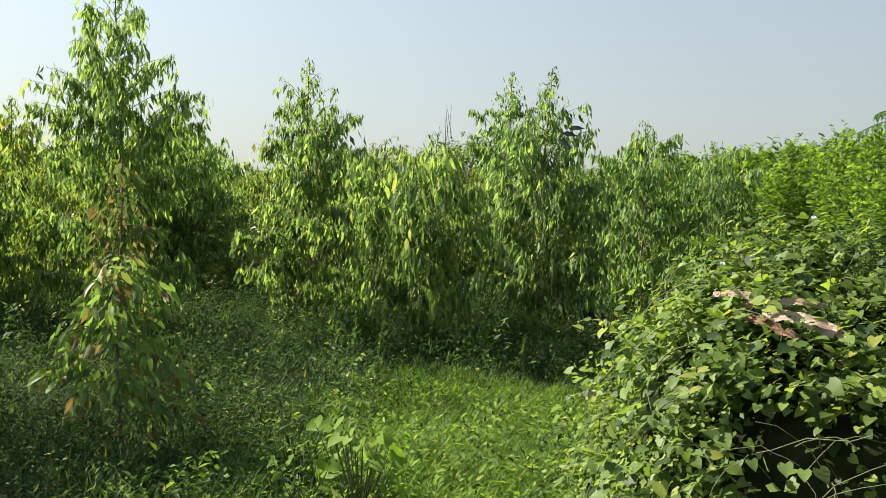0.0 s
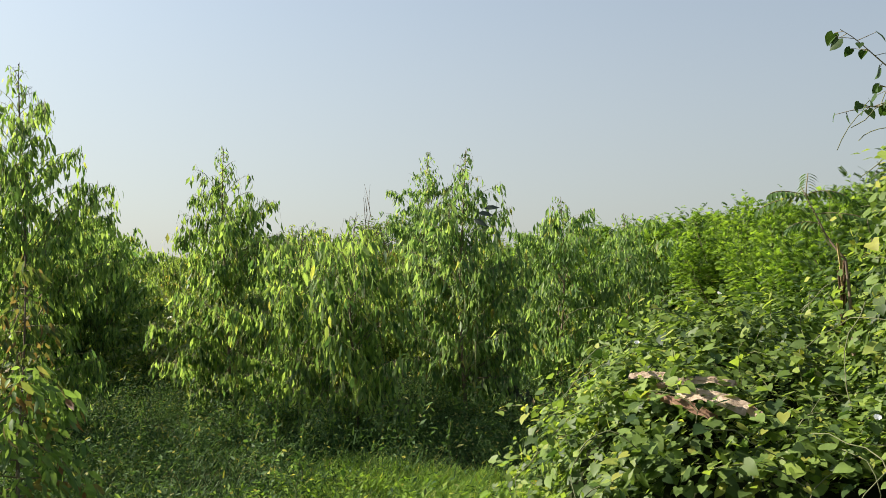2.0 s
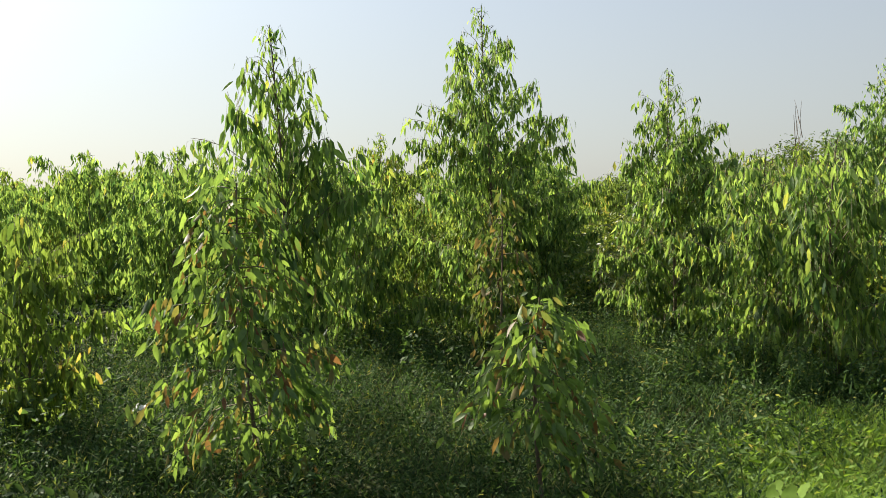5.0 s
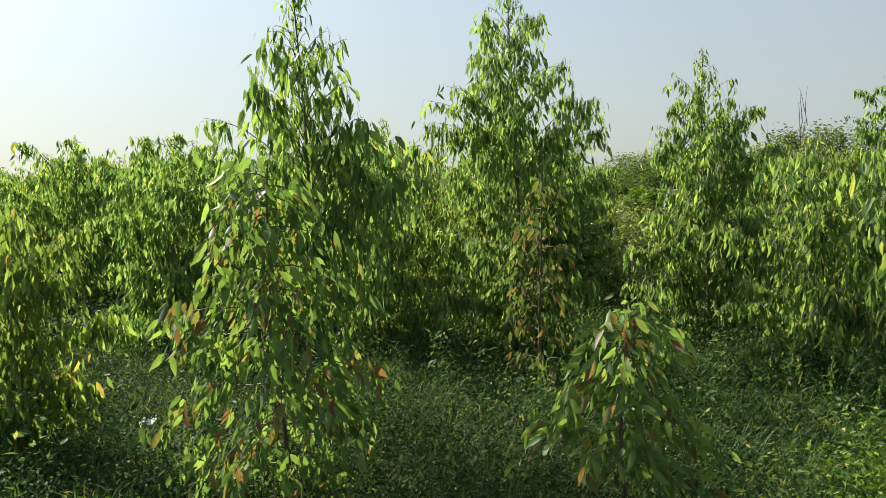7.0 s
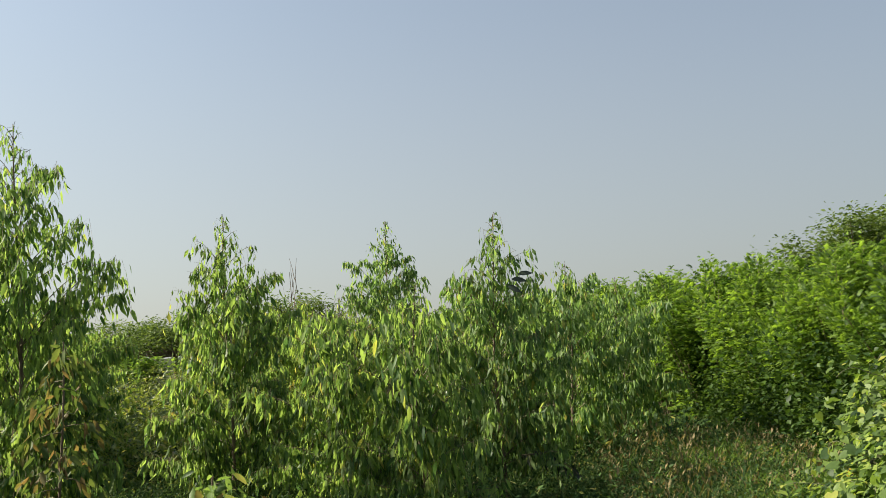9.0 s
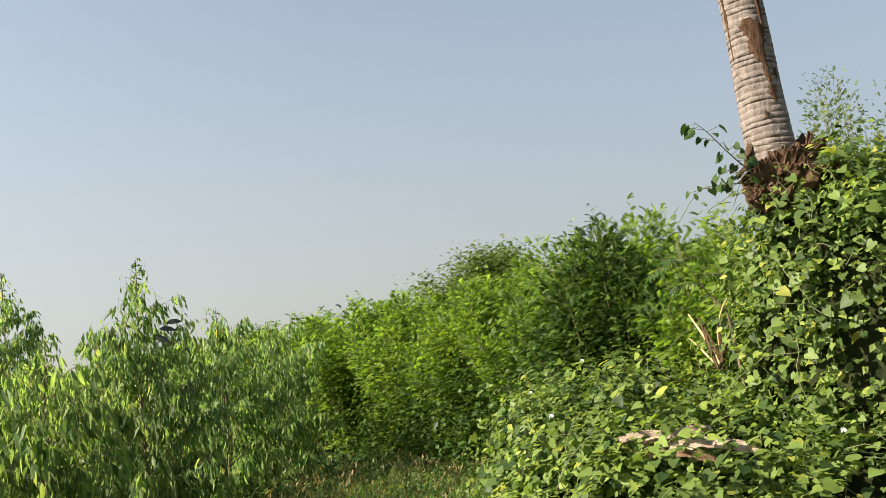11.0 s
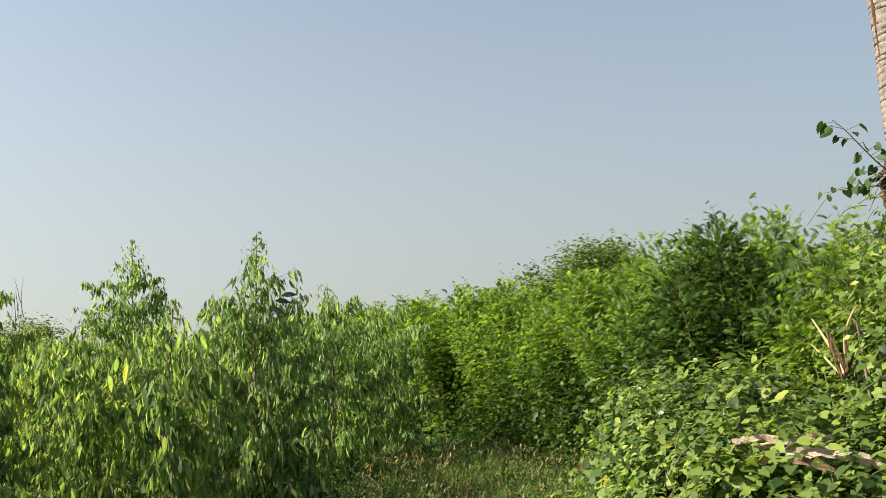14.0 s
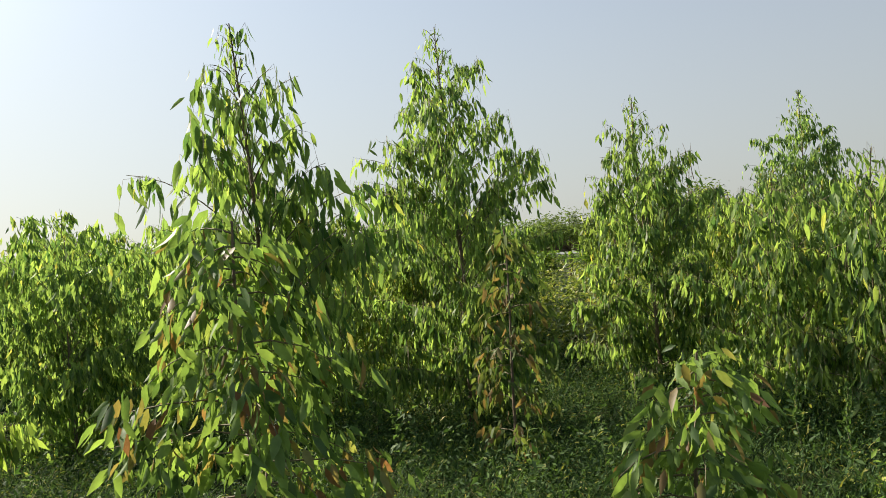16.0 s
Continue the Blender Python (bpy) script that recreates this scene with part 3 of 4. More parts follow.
tf = eucalyptus("eucalyptus_tree", 17, 2.25, 0.74, (0.60, 9.3, 0), 0.112, 1.1, 0.05, 0.22, EUC_GREY, "bushy grey-green eucalyptus with a broad crown", FRONT, column=0.52, split=False, forms=EUC_FAR)
tk = eucalyptus("eucalyptus_tree", 24, 2.15, 0.66, (1.35, 10.4, 0), 0.112, 1.05, 0.05, 0.20, EUC_GREY, "bushy grey-green eucalyptus with a broad crown", FRONT, column=0.52, split=False, forms=EUC_FAR)
tb = eucalyptus("eucalyptus_bush", 18, 1.30, 0.42, (-4.5, 2.0, 0), 0.105, 1.1, 0.10, 0.14, EUC_OLIVE, "low spreading young eucalyptus with yellowish leaves", FRONT, column=0.6, forms=[lance(0.34, 0.25, 0.14), lance(0.28, 0.3, 0.2)], thin=0.3)
tc = eucalyptus("eucalyptus_tree", 25, 1.72, 0.56, (-4.78, 5.15, 0), 0.108, 1.2, 0.05, 0.18, EUC, "short dense dark green eucalyptus in the row", FRONT, column=0.55, forms=EUC_FAR)
tg = eucalyptus("eucalyptus_tree", 19, 2.55, 0.80, (-8, 9, 0), 0.125, 1.2, 0.04, 0.25, EUC_OLIVE, "bushy olive-green eucalyptus in the rows behind", FRONT, column=0.45, split=False, forms=EUC_FAR)
th = eucalyptus("eucalyptus_tree", 20, 2.2, 0.80, (-5.6, 9.6, 0), 0.125, 1.2, 0.04, 0.20, EUC, "bushy green eucalyptus in the rows behind", FRONT, column=0.5, split=False, forms=EUC_FAR)
tl = eucalyptus("eucalyptus_tree", 26, 2.35, 0.86, (-14.0, 16.0, 0), 0.17, 1.05, 0.04, 0.2, EUC_OLIVE, "bushy olive-green eucalyptus far back in the rows", FRONT, column=0.5, split=False, forms=[chip(0.24, 0.16), chip(0.3, 0.2)], limbs=26)
tm = eucalyptus("eucalyptus_tree", 27, 1.84, 0.56, (-1.52, 6.55, 0), 0.108, 1.1, 0.06, 0.20, EUC, "short bushy eucalyptus with leaves hanging to the weeds", FRONT, column=0.5, forms=EUC_FAR)
models = [tg, th]
rng2 = np.random.default_rng(77)


def plant(src, x, y, s, turn):
    c = copy_thing(src, Matrix.Translation((x, y, 0)) @ Matrix.Rotation(turn, 4, "Z"))
    c.scale = (s, s, s * rng2.uniform(0.92, 1.05))
    return c


# rows behind, about two metres apart
for j, y in enumerate(np.arange(9.0, 30, 2.0)):
    for x in np.arange(-32, 1.0 - 0.03 * y, 1.75):
        px, py = x + rng2.normal(0, 0.3) + 0.6 * (j % 2), y + rng2.normal(0, 0.3)
        if px > 3.2 - 0.33 * (py - 10) or min(math.hypot(px - o.location.x, py - o.location.y) for o in (t2, t3, t4, te, td, tf, tm)) < 1.1:
            continue
        lane = math.degrees(math.atan2(px + 0.5, py - 0.2))
        lane2 = math.degrees(math.atan2(px - 0.2, py))
        if -25.5 < lane < -19 or (-44 < lane2 < -39 and py > 5) or (px > -1.0 and py > 14):
            continue
        plant(models[rng2.integers(2)] if py < 13 and px > -14 else tl, px, py, rng2.uniform(0.74, 1.14) if px < -3.5 else rng2.uniform(0.66, 0.84), rng2.uniform(0, 6.28))
for px, py, s in ((-4.9, 8.8, 0.72), (-5.7, 8.3, 0.7), (-6.4, 4.3, 0.8), (-7.6, 6.5, 0.85), (-6.0, 7.4, 0.64), (-8.6, 3.2, 0.8), (-7.5, 5.1, 1.0), (-10.6, 5.7, 0.98), (-9.8, 7.6, 0.9), (-12.4, 7.0, 0.9), (-12.5, 4.4, 0.85), (-7.0, 2.4, 0.7), (-5.4, 5.6, 0.66), (-14.5, 6, 0.9), (-16, 8, 0.9), (-11, 2.5, 0.8)):
    plant(models[rng2.integers(2)], px, py, s, rng2.uniform(0, 6.28))

s1 = sapling("sapling", 21, 1.56, 0.50, (-2.66, 2.27, 0), 0.090, 60, "leafy sapling with broad light green leaves and red young tips", group="saplings")
s2 = sapling("sapling", 22, 1.02, 0.37, (-1.33, 2.85, 0), 0.084, 30, "small sapling with broad green leaves and reddish tips", group="saplings", low=0.34, hang=0.40)
s3 = sapling("sapling", 23, 1.55, 0.30, (-2.85, 4.75, 0), 0.095, 20, "thin sapling with withered brown upper leaves", WITHERED, group="saplings")


# ---- vine heap and palm ----
def vine_heap():
    root = thing("vine_heap", (0, 0, 0), "brush heap overgrown with lobed green vine leaves", "vine heap")
    xs, ys = np.linspace(0.4, 4.2, 60), np.linspace(1.3, 4.7, 54)
    X, Y = np.meshgrid(xs, ys, indexing="ij")
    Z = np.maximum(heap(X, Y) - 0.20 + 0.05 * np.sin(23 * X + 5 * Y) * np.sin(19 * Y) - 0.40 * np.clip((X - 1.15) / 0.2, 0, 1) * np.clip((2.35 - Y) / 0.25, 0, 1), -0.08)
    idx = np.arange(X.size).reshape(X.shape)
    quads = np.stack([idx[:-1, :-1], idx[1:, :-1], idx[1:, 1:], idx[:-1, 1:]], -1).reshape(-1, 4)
    part("core", mesh_of("core", np.stack([X, Y, Z], -1).reshape(-1, 3), [quads], True), SHADE_THATCH, root, "dead brush under the leaves, coloured near black for the shade there")
    r = np.random.default_rng(31)
    e = 0.03

    def scatter_on(n, box):
        """Places on the heap, more on steep flanks, with the heap's slope there."""
        x, y = r.uniform(box[0], box[2], n), r.uniform(box[1], box[3], n)
        h = heap(x, y)
        gx, gy = (heap(x + e, y) - heap(x - e, y)) / (2 * e), (heap(x, y + e) - heap(x, y - e)) / (2 * e)
        steep = np.clip(np.sqrt(1 + gx**2 + gy**2), 1, 5)
        far_side = (gy / steep < -0.30) & (y > 3.6)
        ok = (h > 0.08) & (r.random(n) < (steep / 5 + 0.06) * np.where(far_side, 0.4, 1.0))
        ok &= (np.hypot(x - 1.43, (y - 2.58) * 1.25) > 0.13) | (r.random(n) < 0.30)
        # under the overhanging front the leaves are thin, so the near-black core shows
        ok &= ~((y < 2.30) & (h < 0.74 + 0.16 * np.clip((x - 1.3) / 0.25, 0, 1) + 0.06 * np.sin(7 * x)) & (x > 1.28)) | (r.random(n) < 0.12)
        # patches of thick and thin growth
        patch = np.sin(6.1 * x + 1.7 * y) * np.sin(5.3 * y - 2.2 * x + 0.8) + 0.6 * np.sin(13 * x) * np.sin(11 * y + 2)
        ok &= r.random(n) < (0.78 + 0.55 * patch) * np.where(steep > 3, 0.8, 1.0)
        x, y, h, gx, gy, steep = (v[ok] for v in (x, y, h, gx, gy, steep))
        return x, y, h, np.stack([-gx, -gy, np.ones(len(x))], -1) / steep[:, None]

    def cover(name, n, forms, mat, small, large, low, high, power, upright):
        x, y, h, nor = scatter_on(n, (0.5, 1.4, 4.0, 4.6))
        k = len(x)
        mound = 0.07 * np.sin(8.3 * x + 2.0 * y) * np.sin(7.1 * y - 1.0 * x) + 0.04 * np.sin(17 * x + 3) * np.sin(15 * y)
        place = np.stack([x, y, h], -1) + nor * (mound + r.uniform(low, high, k) * (1 + 0.6 * (nor[:, 2] < 0.4)) + 0.12 * r.random(k) ** 6)[:, None]
        a = r.uniform(0, 2 * np.pi, k)
        fall = np.stack([nor[:, 0], nor[:, 1], -0.6 * np.hypot(nor[:, 0], nor[:, 1])], -1)
        way = np.stack([np.cos(a), np.sin(a), r.normal(-0.15 + upright, 0.35, k)], -1) + 0.8 * fall
        up = nor * 0.7 + np.array([-0.18, 0.0, 0.50]) + r.normal(0, 0.34, (k, 3))
        size = small + (large - small) * r.random(k) ** power
        tagged(part(name, leaf_mesh(name, forms, place, way, up, size, r.integers(len(forms), size=k)), mat, root), kind="stuff")
        return place

    place = cover("leaves", 175000, [heart(), heart(), heart(True)], VINE, 0.020, 0.056, -0.10, 0.07, 1.6, 0.0)
    cover("small_leaves", 60000, [simple(0.62), simple(0.45)], VINE_YOUNG, 0.020, 0.045, -0.02, 0.10, 1.2, 0.35)
    stems = []
    for _ in range(240):
        p = Vector(place[r.integers(len(place))])
        d = Vector((r.normal(), r.normal(), r.uniform(0.0, 0.8)))
        pts = bent(p, d, r.uniform(0.15, 0.45), 6, 1.4, r, 0.22)
        stems.append([(q, 0.0017) for q in pts])
    # loose shoots that stand out of the heap, with leaves along them
    P, W, U, S = [], [], [], []
    for _ in range(260):
        p = Vector(place[r.integers(len(place))])
        pts = bent(p, (r.normal(0, 0.6), r.normal(0, 0.6), 1.0), r.uniform(0.10, 0.28), 6, 0.9, r, 0.2)
        stems.append([(q, 0.0014) for q in pts])
        for q in pts[2:]:
            c = r.uniform(0, 6.283)
            P.append(tuple(q))
            W.append((math.cos(c), math.sin(c), r.normal(-0.2, 0.3)))
            U.append((r.normal(-0.3, 0.4), r.normal(0, 0.4), 1))
            S.append(r.uniform(0.022, 0.055))
    tagged(part("shoot_leaves", leaf_mesh("shoot_leaves", [heart()], P, W, U, S), VINE_YOUNG, root), kind="stuff")
    # bare twigs in the hollow
    for _ in range(36):
        p = Vector((r.uniform(1.25, 1.9), r.uniform(1.92, 2.15), r.uniform(0.2, 0.8)))
        stems.append([(q, 0.0013) for q in bent(p, (r.normal(), -0.3 * r.random(), r.normal(0.2, 0.6)), r.uniform(0.15, 0.4), 6, 0.8, r, 0.2)])
    tagged(part("stemwork", tubes("stemwork", stems, 4), VINE_STEM, root), kind="stuff")
    return root


vine_heap()


def palm():
    """A ringed palm trunk on a swollen foot of old fibre, with strips of bark gone."""
    root = thing("palm_tree", (2.39, 2.91, 0), "grey ringed palm trunk with peeling brown bark", "palm tree")
    r = np.random.default_rng(41)
    sides = 44
    t = np.linspace(0, 2 * np.pi, sides, endpoint=False)

    def axis(z):
        u = (z - 1.0) / 5.5
        return 0.02 * math.sin(2.5 * u) - 0.22 * u * u

    def rad(z):
        return 0.084 + 0.030 * math.exp(-(z - 1.9) * 1.7)

    verts, z, dark = [], 1.90, []
    while z < 6.5:
        tall = r.uniform(0.022, 0.034)
        lean = r.uniform(0, 6.28)
        for dz, ring in ((0.0, 0.0004), (tall * 0.5, 0.0012), (tall * 0.88, 0.0010), (tall * 0.95, -0.0018)):
            w = rad(z) + ring + 0.0022 * np.sin(5 * t + z * 9) + 0.003 * np.sin(2 * t + z) + r.normal(0, 0.0006, sides)
            verts.append(np.stack([axis(z) + w * np.cos(t), w * np.sin(t), z + dz + 0.003 * np.sin(t + lean) + 0.0012 * np.sin(7 * t + lean)], -1))
            dark.append(ring < 0)
        z += tall
    rings = len(verts)
    idx = np.arange(rings * sides).reshape(rings, sides)
    nxt = np.roll(idx, -1, 1)
    quads = np.stack([idx[:-1], nxt[:-1], nxt[1:], idx[1:]], -1).reshape(-1, 4)
    me = mesh_of("trunk", np.concatenate(verts), [quads])
    me.materials.append(PALM_BARK)
    me.materials.append(PALM_SCAR)
    # the grooves are dark only here and there
    worn = np.array([[noise.noise(Vector((3.0 * math.cos(v), 3.0 * math.sin(v), 0.9 * i))) > 0.02 for v in t] for i in range(rings - 1)])
    me.polygons.foreach_set("material_index", (np.array(dark[1:])[:, None] & worn).astype(np.int32).ravel())
    part("trunk", me, None, root)

    bm = bmesh.new()
    bmesh.ops.create_cone(bm, cap_ends=True, segments=sides, radius1=rad(z) + 0.001, radius2=rad(z) * 0.8, depth=0.03)
    bmesh.ops.translate(bm, verts=bm.verts, vec=(axis(z), 0, z))
    part("trunk_top", bm, PALM_BARK, root)

    # torn strips of bare brown wood lying on the bark
    def strip(z0, z1, a0, wide, wob):
        rows, cols, v = 44, 9, []
        jag = r.normal(0, 1, (rows, 2))
        for i in range(rows):
            u = i / (rows - 1)
            z = z0 + (z1 - z0) * u
            full = wide * min(1.0, 0.12 + 1.25 * u) * (1.0 if u < 0.93 else 0.6)
            lo, hi = (full * max(0.25, 1 + 0.22 * jag[i // 3 * 3][s] + 0.10 * jag[i][s]) for s in (0, 1))
            for k in range(cols):
                w = 2 * k / (cols - 1) - 1
                a = a0 + wob * (u - 0.5) + (lo if w < 0 else hi) * w
                q = rad(max(z, 1.9)) + (0.0062 + 0.0012 * r.random() if 0 < k < cols - 1 else -0.004)
                v.append((axis(z) + q * math.cos(a), q * math.sin(a), z))
        g = np.arange(rows * cols).reshape(rows, cols)
        f = np.stack([g[:-1, :-1], g[:-1, 1:], g[1:, 1:], g[1:, :-1]], -1).reshape(-1, 4)
        part("bark_scar", mesh_of("bark_scar", v, [f]), PALM_SCAR, root, "bare brown fibrous patch")

    strip(2.42, 2.73, radians(-114), 0.42, -0.45)
    strip(2.64, 3.9, radians(-86), 0.34, 0.05)
    strip(2.33, 2.41, radians(-100), 0.17, 0.0)
    strip(2.56, 3.8, radians(-186), 0.26, 0.05)
    strip(2.26, 2.29, radians(-128), 0.07, 0.0)
    strip(2.44, 2.49, radians(-78), 0.09, 0.0)

    # collar of rotten fibre: ragged flaps round the foot
    for k in range(34):
        a = radians(-200 + 250 * (k + r.random()) / 34)
        right = max(0.0, math.cos(a - radians(-20)))
        q = 0.115 + 0.055 * right * r.uniform(0.4, 1.1)
        zc = 2.03 + 0.08 * right * r.uniform(0.0, 1.2) + r.normal(0, 0.04)
        size = r.uniform(0.05, 0.11) * (1 + 0.5 * right)
        bm = bmesh.new()
        bmesh.ops.create_grid(bm, x_segments=5, y_segments=7, size=0.5)
        for vtx in bm.verts:
            x, y = vtx.co.x, vtx.co.y
            ragged = 0.25 * math.sin(17 * x + k) * max(0, y)
            vtx.co = Vector((x * size * (0.9 - 0.5 * y), 0.10 * size * math.sin(9 * x + k) + size * 0.5 * (y * y), (y + ragged) * size * 1.15))
        bmesh.ops.transform(bm, matrix=Matrix.Translation((q * math.cos(a), q * math.sin(a), zc)) @ Matrix.Rotation(a - math.pi / 2, 4, "Z") @ Matrix.Rotation(r.uniform(-0.5, 0.7), 4, "X") @ Matrix.Rotation(r.uniform(-0.5, 0.5), 4, "Y"), verts=bm.verts)
        bmesh.ops.solidify(bm, geom=bm.faces[:], thickness=0.008)
        part("fibre_flap", bm, FIBRE, root, "rotten brown fibre")
    # broad torn husks that flare out on one side
    for k, (deg, q, z, size, tip) in enumerate(((-75, 0.13, 2.02, 0.12, 0.6), (-50, 0.15, 2.06, 0.14, 0.9), (-28, 0.17, 2.09, 0.15, 0.6), (-8, 0.16, 2.10, 0.13, 0.4), (-60, 0.19, 1.99, 0.14, 1.3), (-100, 0.12, 1.99, 0.10, 0.6), (-150, 0.13, 2.02, 0.10, 0.4), (-40, 0.21, 2.05, 0.12, 1.5))):
        a = radians(deg)
        bm = bmesh.new()
        bmesh.ops.create_grid(bm, x_segments=8, y_segments=9, size=0.5)
        for vtx in bm.verts:
            x, y = vtx.co.x, vtx.co.y
            torn = 0.22 * math.sin(13 * x + 2.1 * k) * max(0.0, y + 0.1)
            vtx.co = Vector((x * size * (0.95 - 0.6 * y), size * (0.30 * (1 - 4 * x * x) * 0.5 + 0.03 * math.sin(21 * x + k)), (y + torn) * size))
        bmesh.ops.transform(bm, matrix=Matrix.Translation((q * math.cos(a), q * math.sin(a), z)) @ Matrix.Rotation(a - math.pi / 2, 4, "Z") @ Matrix.Rotation(-tip, 4, "X"), verts=bm.verts)
        bmesh.ops.solidify(bm, geom=bm.faces[:], thickness=0.010)
        part("husk", bm, PALM_SCAR if k % 2 else FIBRE, root, "torn brown husk")
    # lump of the foot behind the flaps
    bm = bmesh.new()
    bmesh.ops.create_icosphere(bm, subdivisions=4, radius=1)
    for vtx in bm.verts:
        d = 1 + 0.22 * noise.noise(vtx.co * 3.0) + 0.10 * noise.noise(vtx.co * 9.0)
        vtx.co = Vector((vtx.co.x * 0.20 * d + 0.07, vtx.co.y * 0.19 * d, vtx.co.z * 0.15 * d + 1.96))
    part("foot", bm, FIBRE, root, "swollen foot of dark fibre")
    roots = []
    for k in range(40):
        a = r.uniform(-3.6, 0.6)
        q = r.uniform(0.10, 0.28)
        pts = bent((q * math.cos(a), q * math.sin(a), 2.0 + r.normal(0, 0.06)), (math.cos(a), math.sin(a), r.uniform(-0.5, 0.8)), r.uniform(0.08, 0.28), 5, 2.0, r, 0.3)
        roots.append([(p, 0.0016) for p in pts])
    tagged(part("root_fringe", tubes("root_fringe", roots, 4), VINE_STEM, root), kind="stuff")
    return root


palm()


def heart_sprig(name, at, steps, seed, label, mat, size, forms):
    """A thin shoot with side shoots that carry single stalked leaves."""
    r = np.random.default_rng(seed)
    root = thing(name, at, label, "shoot")
    lines, leaves = [], []
    for way, length, droop, count in steps:
        pts = bent((0, 0, 0), way, length, 8, droop, r, 0.05)
        lines.append([(p, 0.004 * (1 - 0.7 * i / 8)) for i, p in enumerate(pts)])
        for k in range(count):
            u = 2.0 + (8 - 2.0) * (k + r.random()) / count
            i = min(int(u), 7)
            p = pts[i].lerp(pts[i + 1], u - i)
            a = r.uniform(0, 6.28)
            stalk = p + Vector((math.cos(a), math.sin(a), r.uniform(-0.3, 0.5))) * r.uniform(0.03, 0.07)
            lines.append([(p, 0.0015), (stalk, 0.001)])
            leaves.append((tuple(stalk), (math.cos(a), math.sin(a), -1.0), (r.normal(), r.normal(), 0.5), size * r.uniform(0.6, 1.15), r.integers(len(forms))))
    part("stem", tubes("stem", lines, 5), TWIG, root)
    p, w, n, s, k = zip(*leaves)
    for q in range(len(p)):
        part("leaf", leaf_mesh("leaf", forms, p[q:q + 1], w[q:q + 1], n[q:q + 1], s[q:q + 1], k[q:q + 1]), mat, root)
    return root


heart_sprig("fig_shoot", (2.27, 2.86, 1.98), [((-0.75, 0.25, 0.75), 0.42, 0.35, 15), ((-0.8, 0.3, 0.18), 0.32, 0.4, 13), ((-0.55, 0.2, 0.25), 0.20, 0.3, 6)], 61, "thin fig shoot with dark heart-shaped leaves on the palm foot", HEART_LEAF, 0.046, [heart()])


def pinnate_sprig(name, at, ways, seed, label):
    """A shoot with long leaves of many narrow leaflets in pairs."""
    r = np.random.default_rng(seed)
    root = thing(name, at, label, "shoot")
    stem = bent((0, 0, 0.34), (-0.55, 0.1, 0.9), 0.32, 8, 0.2, r, 0.06)
    part("stem", tubes("stem", [[(Vector((0.02, 0, 0)), 0.007), (Vector((0.012, 0, 0.2)), 0.006)] + [(p, 0.0045 * (1 - 0.7 * i / 8)) for i, p in enumerate(stem)]], 6), BARK, root)
    for way, u, length in ways:
        i = min(int(u * 8), 7)
        rib = bent(stem[i], way, length * 0.68, 8, 0.8, r, 0.05)
        leaf = part("leaf", tubes("leaf", [[(p, 0.002) for p in rib]], 4), TWIG, root)
        P, W, U, S = [], [], [], []
        for k in range(1, 9):
            d = (rib[k] - rib[k - 1]).normalized()
            side = d.cross(Vector((0, 0, 1))).normalized()
            for s in (1, -1):
                P.append(tuple(rib[k]))
                W.append(tuple(side * s + d * 0.5 + Vector((0, 0, -0.7))))
                U.append((0, 0, 1))
                S.append(0.040 * r.uniform(0.8, 1.15))
        part("leaf_blade", leaf_mesh("leaf_blade", [lance(0.36, 0.2, 0.3)], P, W, U, S), GRASS, leaf)
    return root


pinnate_sprig("neem_shoot", (1.97, 2.90, 1.10), [((-1, 0.1, 0.15), 0.95, 0.26), ((-0.9, -0.3, 0.5), 1.0, 0.2), ((0.9, 0.1, 0.6), 0.9, 0.22), ((0.8, -0.2, 0.2), 0.7, 0.22), ((0.2, 0.3, 0.9), 1.0, 0.15), ((-0.7, 0.5, 0.3), 0.6, 0.2)], 63, "young neem shoot with narrow paired leaflets")

def sheath(name, at, turn, tilt, length, width, curl, seed, label, mat):
    """A fallen palm leaf base: a long curved shell, split and ragged at one end."""
    r = np.random.default_rng(seed)
    bm = bmesh.new()
    rows, cols = 15, 9
    grid = []
    for i in range(rows):
        u = i / (rows - 1)
        half = width / 2 * (0.35 + 0.65 * math.sin(math.pi * (0.15 + 0.62 * u)))
        line = []
        for k in range(cols):
            v = 2 * k / (cols - 1) - 1
            z = curl * (1 - v * v) + 0.02 * math.sin(3.0 * u) + 0.012 * noise.noise(Vector((6 * u, 3 * v, seed)))
            x = length * (u - 0.5) + (0.05 * noise.noise(Vector((v * 4, seed, 2))) if i in (0, rows - 1) else 0)
            line.append(bm.verts.new((x, half * v, z)))
        grid.append(line)
    for a, b2 in zip(grid, grid[1:]):
        for k in range(cols - 1):
            bm.faces.new((a[k], a[k + 1], b2[k + 1], b2[k]))
    bmesh.ops.solidify(bm, geom=bm.faces[:], thickness=0.008)
    bmesh.ops.transform(bm, matrix=Matrix.Translation(at) @ Matrix.Rotation(radians(turn), 4, "Z") @ Matrix.Rotation(radians(tilt), 4, "Y"), verts=bm.verts)
    return tagged(part(name, bm, mat), label, "palm sheath", "dry palm sheaths")


SH = "fallen dry palm sheath, pale and split, on the vines"
for x, y, up, turn, tilt, length, width, curl, seed in ((1.30, 2.66, 0.06, -20, 5, 0.20, 0.06, 0.018, 71), (1.47, 2.55, 0.07, -38, 6, 0.26, 0.10, 0.030, 72), (1.42, 2.66, 0.10, -24, -6, 0.28, 0.05, 0.018, 73), (1.55, 2.52, 0.05, -55, 9, 0.20, 0.06, 0.015, 75)):
    sheath("palm_sheath", (x, y, float(heap(np.array(x), np.array(y))) + up - 0.025), turn, tilt, length, width, curl, seed, SH, SHEATH)
